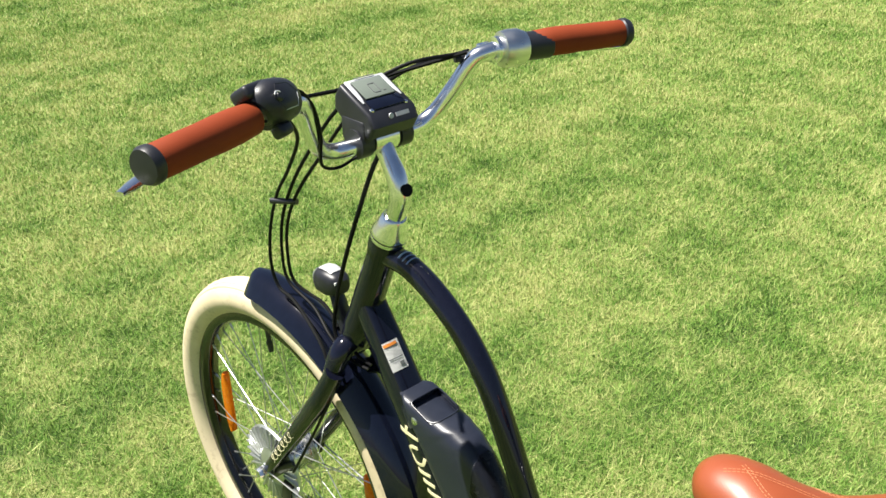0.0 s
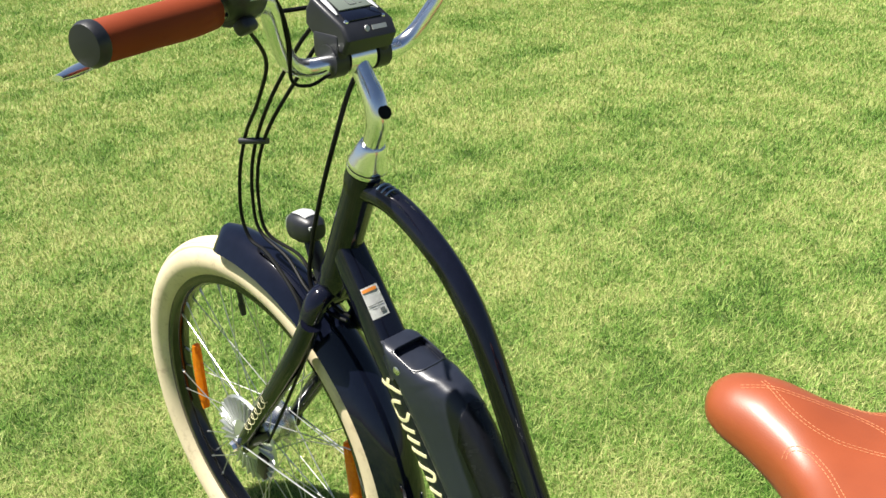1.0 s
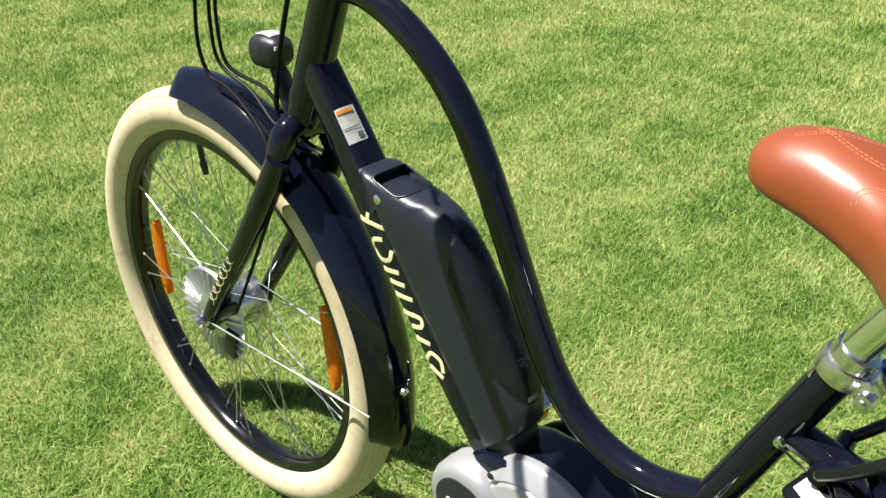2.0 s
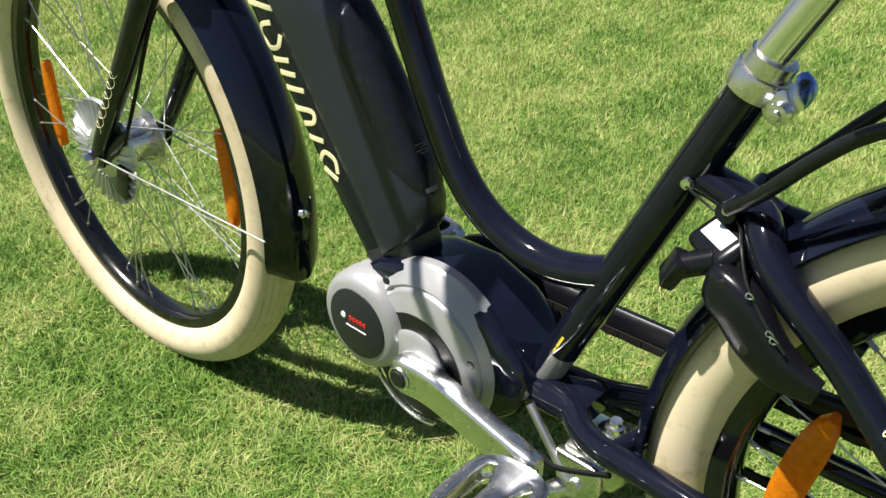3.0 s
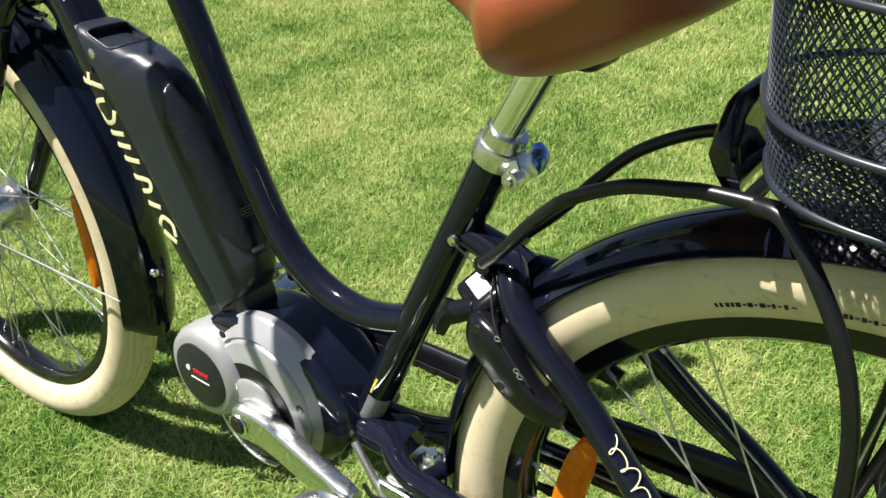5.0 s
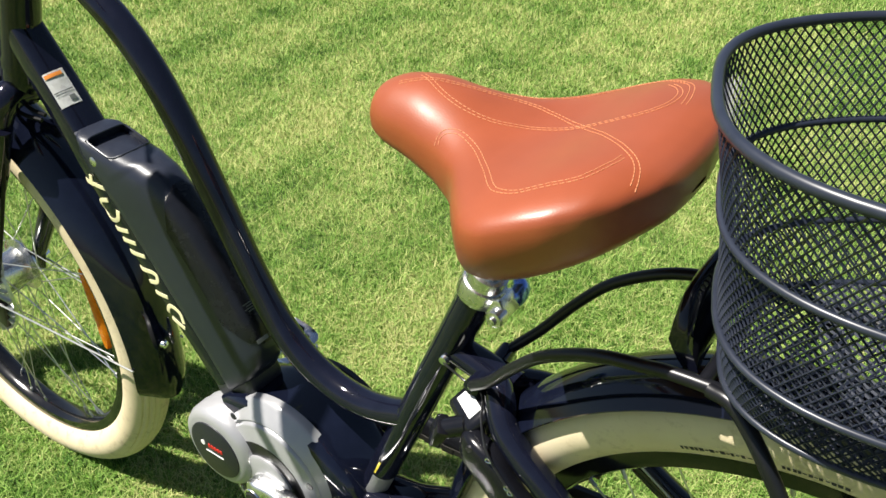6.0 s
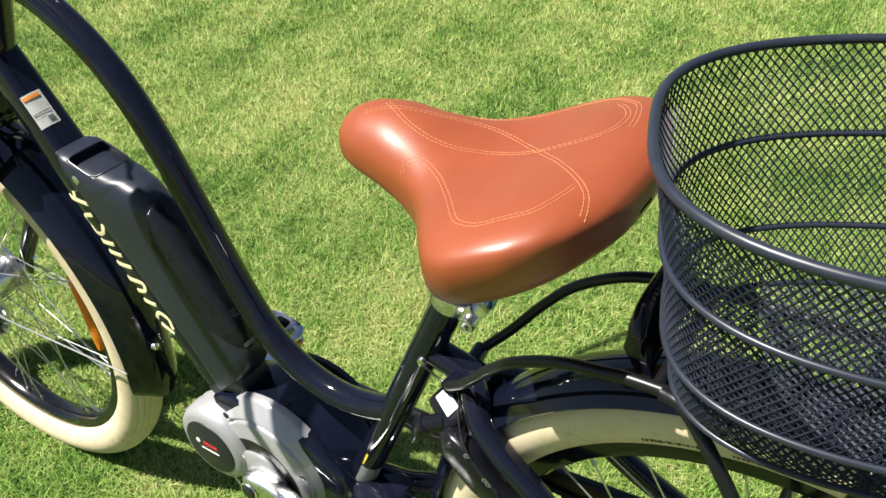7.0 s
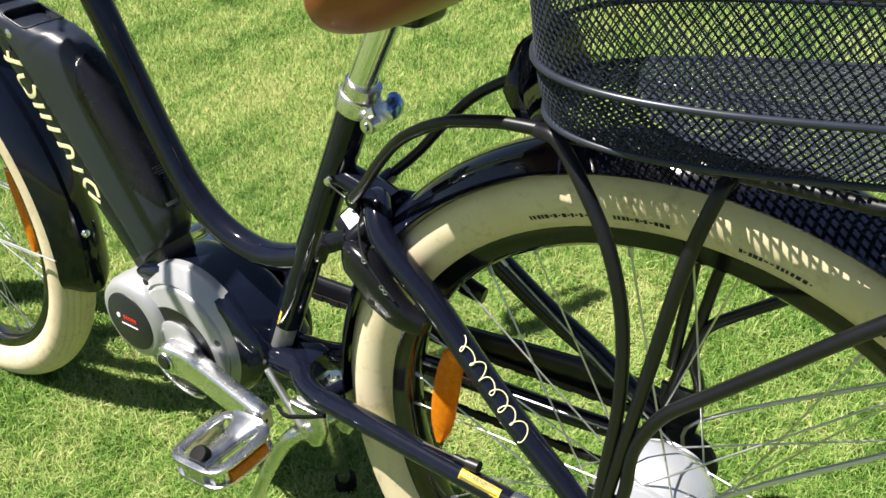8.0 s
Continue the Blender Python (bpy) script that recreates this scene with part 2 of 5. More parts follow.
def sweep(bm, pts, radius, sides=12, per=6, up=(0, 1, 0), flat=(1.0, 1.0), closed=False, power=2.0):
    """A tube along a smooth curve. radius: one number, or one for each given point. flat: its breadth along up and across. power: over 2 squares the section."""
    line = curve_points(pts, per, closed) if per > 1 else [Vector(q) for q in pts]
    n = len(line)
    rad = [radius] * n if isinstance(radius, (int, float)) else list(np.interp(np.linspace(0, len(pts) - (0 if closed else 1), n), range(len(radius)), radius))
    rings, side = [], Vector(up)
    for i, q in enumerate(line):
        a = line[(i - 1) % n] if closed or i > 0 else line[0]
        b = line[(i + 1) % n] if closed or i < n - 1 else line[-1]
        along = (b - a).normalized()
        side = (side - along * side.dot(along)).normalized()
        other = along.cross(side)
        ring = []
        for k in range(sides):
            c, s = math.cos(2 * math.pi * k / sides), math.sin(2 * math.pi * k / sides)
            c, s = math.copysign(abs(c) ** (2 / power), c), math.copysign(abs(s) ** (2 / power), s)
            ring.append(bm.verts.new(q + side * (c * rad[i] * flat[0]) + other * (s * rad[i] * flat[1])))
        rings.append(ring)
    for i in range(n if closed else n - 1):
        r0, r1 = rings[i], rings[(i + 1) % n]
        for k in range(sides):
            bm.faces.new((r0[k], r0[(k + 1) % sides], r1[(k + 1) % sides], r1[k]))
    if not closed:
        bm.faces.new(rings[0][::-1])
        bm.faces.new(rings[-1])
    return bm


def tube(pts, radius, **kw):
    return sweep(bmesh.new(), pts, radius, **kw)


def rod(bm, a, b, radius, sides=8, radius2=None):
    return sweep(bm, [a, b], [radius, radius if radius2 is None else radius2], sides=sides, per=1, up=(0.3, 0.9, 0.31))


AXES = {"y": (Vector((1, 0, 0)), Vector((0, 0, 1)), Vector((0, 1, 0))), "x": (Vector((0, 1, 0)), Vector((0, 0, 1)), Vector((1, 0, 0))), "z": (Vector((1, 0, 0)), Vector((0, 1, 0)), Vector((0, 0, 1)))}


def lathe(bm, profile, axis="y", centre=(0, 0, 0), segs=32, loop=False, frame_axes=None):
    """Turn a profile of (radius, height) round an axis."""
    u, v, w = frame_axes or AXES[axis]
    c, rings = Vector(centre), []
    for k in range(segs):
        t = 2 * math.pi * k / segs
        ray = u * math.cos(t) + v * math.sin(t)
        rings.append([bm.verts.new(c + ray * r + w * h) for r, h in profile])
    m = len(profile)
    for k in range(segs):
        a, b = rings[k], rings[(k + 1) % segs]
        for i in range(m if loop else m - 1):
            bm.faces.new((a[i], a[(i + 1) % m], b[(i + 1) % m], b[i]))
    if not loop:
        for i, flip in ((0, False), (m - 1, True)):
            if profile[i][0] > 1e-5:
                ring = [r[i] for r in rings]
                bm.faces.new(ring if flip else ring[::-1])
            else:
                bmesh.ops.remove_doubles(bm, verts=[r[i] for r in rings], dist=1e-6)
    return bm


def axes_along(way):
    w = Vector(way).normalized()
    u = w.cross(Vector((0.1, 0.97, 0.2))).normalized()
    return (u, w.cross(u), w)


def box(bm, centre, size, turn=None, bevel=0.0, segs=2):
    made = bmesh.ops.create_cube(bm, size=1.0)["verts"]
    m = Matrix.Translation(centre) @ (turn.to_4x4() if turn else Matrix.Identity(4)) @ Matrix.Diagonal((*size, 1))
    bmesh.ops.transform(bm, matrix=m, verts=made)
    if bevel:
        edges = list({e for v in made for e in v.link_edges})
        bmesh.ops.bevel(bm, geom=edges, offset=bevel, segments=segs, affect="EDGES", profile=0.5)
    return bm


def prism(bm, outline, y0, y1, bevel=0.0, segs=3, shrink=1.0):
    """An outline of (x, z) carried from y0 to y1."""
    cx, cz = sum(p[0] for p in outline) / len(outline), sum(p[1] for p in outline) / len(outline)
    a = [bm.verts.new((cx + (x - cx) * shrink, y0, cz + (z - cz) * shrink)) for x, z in outline]
    b = [bm.verts.new((x, y1, z)) for x, z in outline]
    f0, f1 = bm.faces.new(a), bm.faces.new(b[::-1])
    for i in range(len(a)):
        bm.faces.new((a[i], b[i], b[(i + 1) % len(a)], a[(i + 1) % len(a)]))
    if bevel:
        bmesh.ops.bevel(bm, geom=list(f0.edges) + list(f1.edges), offset=bevel, segments=segs, affect="EDGES", profile=0.6)
    return bm


# ---- the lawn ----
ground_bm = bmesh.new()
bmesh.ops.create_grid(ground_bm, x_segments=40, y_segments=40, size=60)
ground = part("ground", ground_bm, ground_mat())
ground.location = (0, 0, 0.004)
tagged(ground, "mown green lawn, patchy with yellow straw-coloured spots", "lawn", kind="structure")


def blades(xy, height, width, rng, bends):
    """Grass blades at the given spots: bends 1 gives two joined pieces a blade, 0 one plain piece."""
    n = len(xy)
    turn = rng.uniform(0, 2 * np.pi, n)
    lean = np.abs(rng.normal(0.95, 0.6, n))
    h = height * rng.uniform(0.55, 1.25, n)
    w = width * rng.uniform(0.6, 1.3, n)
    out = np.stack([np.cos(turn), np.sin(turn), 0 * turn], 1)
    spin = turn + np.pi / 2 + rng.normal(0, 0.5, n)
    across = np.stack([np.cos(spin), np.sin(spin), 0 * turn], 1) * (w / 2)[:, None]
    foot = np.c_[xy, np.full(n, 0.002)]
    up = np.array([0, 0, 1.0])
    mid = foot + up * (0.55 * h)[:, None] + out * (0.25 * lean * h)[:, None]
    tip = foot + up * (0.55 * h + 0.45 * h * np.cos(np.clip(lean, 0, 1.5)))[:, None] + out * (lean * h * 0.95)[:, None]
    if bends:
        v = np.stack([foot - across, foot + across, mid - across * 0.8, mid + across * 0.8, tip], 1)
        f = np.array([0, 1, 3, 0, 3, 2, 2, 3, 4])
    else:
        v = np.stack([foot - across, foot + across, tip], 1)
        f = np.array([0, 1, 2])
    k = v.shape[1]
    return v.reshape(-1, 3), (f[None] + k * np.arange(n)[:, None]).ravel()


def spread(rng, n, eye, r0, r1, a0, a1, fall):
    """Spots in a sector seen from the eye's side, thinning out with distance."""
    k = 2.0 - fall
    r = (rng.uniform(0, 1, n) * (r1**k - r0**k) + r0**k) ** (1 / k)
    a = np.radians(rng.uniform(a0, a1, n) + rng.normal(0, 6, n))
    r = r * np.where(r > 0.7 * r1, rng.uniform(0.85, 1.15, n), 1.0)
    return np.stack([eye[0] - r * np.sin(a), eye[1] + r * np.cos(a)], 1), r


def lawn():
    rng = np.random.default_rng(5)
    eye = (0.3, -0.85)
    near, rn = spread(rng, 360000, eye, 0.45, 1.9, -8, 86, 0.5)
    far, rf = spread(rng, 1300000, eye, 1.8, 10.5, -6, 86, 1.15)
    back, rb = spread(rng, 300000, eye, 0.1, 8.0, 84, 356, 0.9)
    sets = [
        (near, 0.019, 0.0017 * np.maximum(1, rn / 1.5), 1),
        (far, 0.021 + 0.001 * rf, 0.0022 * (rf / 2.0) ** 1.0, 0),
        (back, 0.028, 0.0045 * np.maximum(1, rb / 1.5), 0),
    ]
    vs, fs, base = [], [], 0
    for xy, h, w, bends in sets:
        v, f = blades(xy, h, w, rng, bends)
        vs.append(v)
        fs.append(f + base)
        base += len(v)
    v, f = np.concatenate(vs), np.concatenate(fs)
    me = bpy.data.meshes.new("grass")
    me.vertices.add(len(v))
    me.vertices.foreach_set("co", v.astype(np.float32).ravel())
    me.loops.add(len(f))
    me.loops.foreach_set("vertex_index", f.astype(np.int32))
    me.polygons.add(len(f) // 3)
    me.polygons.foreach_set("loop_start", np.arange(0, len(f), 3, dtype=np.int32))
    me.update(calc_edges=True)
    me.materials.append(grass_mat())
    return tagged(new("grass", me), "short mown grass blades in mixed greens and straw yellow", "grass", kind="stuff")


lawn()

# ---- the bicycle ----
FRONT, REAR = Vector((-1.200, 0, 0.337)), Vector((0, 0, 0.335))
bike = tagged(new("bicycle"), "black step-through electric cruiser bicycle with cream tyres standing on lawn", "bicycle")


def wheel(centre, name, brake_side, reflectors, lean_spokes, flange, clip_y):
    bm = bmesh.new()
    lathe(bm, [(0.2865, -0.0150), (0.2850, -0.0175), (0.2790, -0.0180), (0.2700, -0.0172), (0.2650, -0.0110), (0.2635, 0), (0.2650, 0.0110), (0.2700, 0.0172), (0.2790, 0.0180), (0.2850, 0.0175), (0.2865, 0.0150), (0.2760, 0.0120), (0.2760, -0.0120)], "y", segs=96, loop=True)
    rim = part(name, bm, RIM, bike, "gloss black deep rim wheel", at=centre)
    bm = bmesh.new()
    prof = []
    for k in range(57):
        a = -2.62 + 5.24 * k / 56
        r, y = 0.3120 + 0.0325 * math.cos(a), 0.0325 * math.sin(a)
        if abs(a) < 1.0 and k % 3 == 1:
            r, y = r - 0.0022 * math.cos(a), y - 0.0022 * math.sin(a)
        prof.append((r, y))
    prof += [(0.2800, 0.0120), (0.2800, -0.0120)]
    lathe(bm, prof, "y", segs=120, loop=True)
    part("tyre", bm, CREAM, rim, "cream balloon tyre")
    # hub
    bm = bmesh.new()
    lathe(bm, [(0.006, -0.060), (0.006, 0.060)], "y", segs=12)
    lathe(bm, [(0.012, -0.034), (0.030, -0.031), (0.043, -0.028), (0.044, -0.023), (0.034, -0.020), (0.031, -0.014), (0.030, 0.015), (0.033, 0.024), (0.044, 0.028), (0.043, 0.032), (0.028, 0.036), (0.012, 0.042)] if brake_side < 0 else [(0.014, -0.060), (0.046, -0.058), (0.050, -0.054), (0.050, -0.042), (0.046, -0.038), (0.047, -0.033), (0.045, -0.029), (0.052, -0.022), (0.058, -0.008), (0.058, 0.012), (0.050, 0.026), (0.042, 0.032), (0.044, 0.036), (0.030, 0.042), (0.014, 0.046)], "y", segs=36)
    part("hub", bm, ALLOY if brake_side < 0 else HUB_SILVER, rim, "silver alloy hub shell")
    # spokes: four sets of nine, laced two ways from either flange
    for side in (-1, 1):
        for way in (-1, 1):
            bm = bmesh.new()
            out = way * 0.95
            a = Vector((0.040 * math.cos(0), flange[0] if side < 0 else flange[1], 0.040 * math.sin(0)))
            b = Vector((0.2660 * math.cos(out), side * 0.006, 0.2660 * math.sin(out)))
            rod(bm, a, b, 0.00095, 5)
            rod(bm, b - (b - a).normalized() * 0.011, b, 0.0020, 6)
            first = part("spoke", bm, STEEL, rim)
            base = (0.0 if side < 0 else 0.174) + (0.0 if way < 0 else 0.349) + lean_spokes
            first.rotation_euler = (0, base, 0)
            for k in range(1, 9):
                s = new("spoke", first.data)
                s.parent = rim
                s.rotation_euler = (0, base + k * 2 * math.pi / 9, 0)
    # reflectors: pointed ovals clipped between the spokes
    for ang, length in reflectors:
        bm = bmesh.new()
        n, rad = 14, 0.229
        rows = []
        for i in range(n + 1):
            t = -1 + 2 * i / n
            th = ang + t * length / 2 / rad
            half = 0.0098 * (1 - abs(t) ** 3.2) ** 0.7 + 0.0038
            rr = rad - 0.006 * (1 - t * t)
            row = []
            for j, (dr, dy) in enumerate(((-1, -0.003), (-0.6, -0.0065), (0.6, -0.0065), (1, -0.003), (1, 0.003), (0.6, 0.0065), (-0.6, 0.0065), (-1, 0.003))):
                q = rr + dr * half
                row.append(bm.verts.new((q * math.cos(th), dy + clip_y, q * math.sin(th))))
            rows.append(row)
        for i in range(n):
            for j in range(8):
                bm.faces.new((rows[i][j], rows[i][(j + 1) % 8], rows[i + 1][(j + 1) % 8], rows[i + 1][j]))
        bm.faces.new(rows[0][::-1])
        bm.faces.new(rows[-1])
        part("reflector", bm, ORANGE, rim, "translucent orange spoke reflector")
    return rim


front = wheel(FRONT, "front_wheel", -1, ((math.pi, 0.142), (0.07, 0.138)), 0.1, (-0.025, 0.030), 0.006)
rear = wheel(REAR, "rear_wheel", 1, ((2.975, 0.134),), 0.25, (-0.031, 0.031), -0.012)
STEER = 0.028
front.rotation_euler = (0, 0, STEER)

# valve and the roller brake on the front hub
bm = bmesh.new()
va = math.radians(97)
way = Vector((math.cos(va), 0, math.sin(va)))
rod(bm, way * 0.264, way * 0.232, 0.0042, 8)
rod(bm, way * 0.234, way * 0.214, 0.0058, 8, 0.0045)
part("valve", bm, PLASTIC, front)
bm = bmesh.new()
lathe(bm, [(0.010, -0.047), (0.030, -0.046), (0.036, -0.042), (0.076, -0.040), (0.079, -0.036), (0.036, -0.034), (0.010, -0.032)], "y", segs=40)
disc_part = part("cooling_disc", bm, FIN_METAL, front, "grey finned brake cooling disc")
bm = bmesh.new()
box(bm, Vector((0.057, -0.0430, 0)), (0.040, 0.005, 0.0018))
fin = part("fin", bm, FIN_METAL, disc_part)
for k in range(1, 30):
    f = new("fin", fin.data)
    f.parent = disc_part
    f.rotation_euler = (0, 2 * math.pi * k / 30, 0)
bm = bmesh.new()
sweep(bm, [(0.012, -0.048, -0.004), (0.05, -0.047, 0.03), (0.075, -0.044, 0.05)], [0.010, 0.008, 0.006], flat=(0.45, 1), sides=8)
box(bm, (0.045, -0.044, -0.03), (0.024, 0.010, 0.05), Matrix.Rotation(0.3, 3, "Y"), 0.003)
part("brake_arm", bm, DARK_METAL, front, "dark brake reaction arm")
for ob_wheel, inset in ((front, 0.026), (rear, 0.0)):
    for side in (-1, 1):
        bm = bmesh.new()
        lathe(bm, [(0.0, side * 0.100), (0.0075, side * 0.099), (0.0095, side * 0.094), (0.0105, side * 0.090), (0.0105, side * 0.084), (0.013, side * 0.083), (0.013, side * 0.079), (0.0, side * 0.0785)], "y", segs=6)
        part("axle_nut", bm, CHROME, ob_wheel, "chromed axle nut", at=(0, -side * inset, 0))

# ---- frame tubes ----
DT0, DWAY, DNRM = Vector((-0.889, 0, 0.723)), Vector((0.555, 0, -0.832)), Vector((0.832, 0, 0.555))


def dt(d, n, y=0.0):
    """A place by the down tube: along it, above it, and sideways."""
    q = DT0 + DWAY * d + DNRM * n
    return Vector((q.x, y, q.z))


HEAD_T, HEAD_B = Vector((-0.886, 0, 0.888)), Vector((-0.961, 0, 0.722))
HEAD_WAY = (HEAD_T - HEAD_B).normalized()
bm = bmesh.new()
L = (HEAD_T - HEAD_B).length
lathe(bm, [(0.020, 0), (0.0235, 0.001), (0.0235, 0.012), (0.0222, 0.018), (0.0218, L - 0.03), (0.0240, L - 0.016), (0.0240, L - 0.001), (0.020, L)], centre=HEAD_B, segs=32, frame_axes=axes_along(HEAD_WAY))
part("head_tube", bm, PAINT, bike, "gloss black head tube")
bm = bmesh.new()
lathe(bm, [(0.018, 0.0), (0.0245, 0.001), (0.0250, 0.004), (0.0245, 0.0065), (0.0205, 0.0068)], centre=HEAD_T, segs=32, frame_axes=axes_along(HEAD_WAY))
lathe(bm, [(0.0245, 0.0085), (0.0250, 0.010), (0.0240, 0.014), (0.0205, 0.024), (0.0170, 0.037), (0.0150, 0.040), (0.012, 0.040)], centre=HEAD_T, segs=32, frame_axes=axes_along(HEAD_WAY))
part("headset", bm, CHROME, bike, "polished headset cone")

part("top_tube", tube([(-0.890, 0, 0.863), (-0.845, 0, 0.861), (-0.797, 0, 0.842), (-0.748, 0, 0.808), (-0.711, 0, 0.767), (-0.683, 0, 0.720), (-0.658, 0, 0.668), (-0.633, 0, 0.612), (-0.607, 0, 0.555), (-0.580, 0, 0.507), (-0.548, 0, 0.474), (-0.510, 0, 0.455), (-0.470, 0, 0.449), (-0.435, 0, 0.455), (-0.405, 0, 0.466)], 0.0160, sides=20), PAINT, bike, "curved gloss black top tube")
bm = bmesh.new()
for k in range(3):
    sweep(bm, [(-0.853 + 0.0075 * k, 0.0163 * math.sin(t), 0.8622 - 0.0016 * k + 0.0163 * math.cos(t)) for t in np.linspace(-0.75, 0.75, 7)], 0.0016, sides=6, per=1, flat=(0.4, 1), up=(0, 0, 1))
part("trim_stripe", bm, STRIPE, bike, "pale blue stripes on the tube")
part("down_tube", tube([dt(-0.075, -0.012), dt(0.0, -0.012), dt(0.12, -0.012), dt(0.27, -0.010), dt(0.40, -0.004), dt(0.43, -0.004)], [0.020, 0.0220, 0.0240, 0.0245, 0.0245, 0.025], sides=28, power=3.2), PAINT, bike, "gloss black down tube")
part("seat_tube", tube([(-0.318, 0, 0.655), (-0.364, 0, 0.551), (-0.412, 0, 0.443), (-0.460, 0, 0.335), (-0.474, 0, 0.303)], 0.0168, sides=20), PAINT, bike, "gloss black seat tube")
bm = bmesh.new()
prism(bm, [(-0.515, 0.285), (-0.470, 0.296), (-0.425, 0.306), (-0.408, 0.311), (-0.403, 0.322), (-0.414, 0.334), (-0.475, 0.332), (-0.515, 0.335)], -0.027, 0.027, 0.010)
sweep(bm, [(-0.505, 0, 0.312), (-0.460, 0, 0.317), (-0.418, 0, 0.321), (-0.402, 0, 0.321)], [0.030, 0.031, 0.033, 0.026], sides=20, flat=(1.0, 0.50), power=2.8)
part("bottom_bracket_shell", bm, PAINT, bike, "gloss black frame casting behind the motor")
for s, name in ((-1, "chain_stay"), (1, "chain_stay")):
    part(name, tube([(-0.475, s * 0.012, 0.316), (-0.440, s * 0.014, 0.322), (-0.416, s * 0.020, 0.322), (-0.398, s * 0.032, 0.319), (-0.373, s * 0.043, 0.321), (-0.340, s * 0.050, 0.327), (-0.278, s * 0.057, 0.332), (-0.165, s * 0.064, 0.331), (-0.06, s * 0.072, 0.333), (0.0, s * 0.076, 0.335)], [0.016, 0.0155, 0.0135, 0.0125, 0.0122, 0.0120, 0.0118, 0.0110, 0.0098, 0.008], sides=16), PAINT, bike)
    part("seat_stay", tube(([(-0.300, -0.006, 0.566), (-0.289, -0.016, 0.570), (-0.279, -0.028, 0.565), (-0.266, -0.040, 0.552)] if s < 0 else [(-0.300, 0.006, 0.560), (-0.288, 0.016, 0.556), (-0.276, 0.028, 0.550), (-0.262, 0.039, 0.543)]) + [(-0.241, s * 0.0465, 0.534), (-0.203, s * 0.050, 0.506), (-0.151, s * 0.058, 0.461), (-0.099, s * 0.068, 0.421), (-0.045, s * 0.073, 0.378), (-0.006, s * 0.077, 0.345)], [0.013, 0.0135, 0.0135, 0.0130, 0.0125, 0.0122, 0.0118, 0.0115, 0.0105, 0.009], sides=16), PAINT, bike)
    bm = bmesh.new()
    prism(bm, [(-0.045, 0.350), (-0.02, 0.368), (0.012, 0.352), (0.020, 0.330), (0.008, 0.312), (-0.03, 0.320)], s * 0.073, s * 0.080, 0.0015)
    part("dropout", bm, PAINT, bike)
bm = bmesh.new()
sweep(bm, [(-0.356, 0, 0.582), (-0.322, 0, 0.574), (-0.284, 0, 0.562)], [0.0125, 0.0130, 0.0150], flat=(1.15, 0.95), sides=24, power=2.4)
sweep(bm, [(-0.309, -0.0300, 0.5715), (-0.307, 0, 0.5705), (-0.309, 0.0310, 0.5735)], [0.0080, 0.0090, 0.0080], sides=14, per=4, up=(1, 0, 0))
part("stay_bridge", bm, PAINT, bike, "gloss black bridge from seat tube to stays")
bm = bmesh.new()
sweep(bm, [(-0.362, -0.044, 0.322), (-0.352, -0.02, 0.326), (-0.349, 0, 0.327), (-0.352, 0.02, 0.326), (-0.362, 0.044, 0.322)], 0.0085, sides=12, up=(1, 0, 0))
part("stay_bridge", bm, PAINT, bike)

# ---- fork ----
bm = bmesh.new()
sweep(bm, [HEAD_B + HEAD_WAY * 0.01, HEAD_B - HEAD_WAY * 0.018, HEAD_B - HEAD_WAY * 0.045], [0.021, 0.023, 0.020], sides=20, per=3)
sweep(bm, [(-0.978, -0.048, 0.640), (-0.972, -0.030, 0.682), (-0.972, 0, 0.692), (-0.972, 0.030, 0.682), (-0.978, 0.048, 0.640)], [0.013, 0.018, 0.020, 0.018, 0.013], sides=16, up=(1, 0, 0))
fork = part("fork", bm, PAINT, bike, "gloss black fork crown")
for s in (-1, 1):
    part("fork_leg", tube([(-0.966, s * 0.046, 0.660), (-1.004, s * 0.0500, 0.595), (-1.042, s * 0.0505, 0.542), (-1.078, s * 0.0505, 0.494), (-1.126, s * 0.0510, 0.431), (-1.174, s * 0.0515, 0.367), (-1.192, s * 0.0520, 0.344)], [0.0150, 0.0165, 0.0160, 0.0155, 0.0140, 0.0120, 0.0100], sides=16), PAINT, fork)
    bm = bmesh.new()
    prism(bm, [(-1.178, 0.372), (-1.166, 0.362), (-1.184, 0.322), (-1.200, 0.318), (-1.212, 0.332), (-1.200, 0.350)], s * 0.049, s * 0.055, 0.0015)
    part("dropout", bm, PAINT, fork)


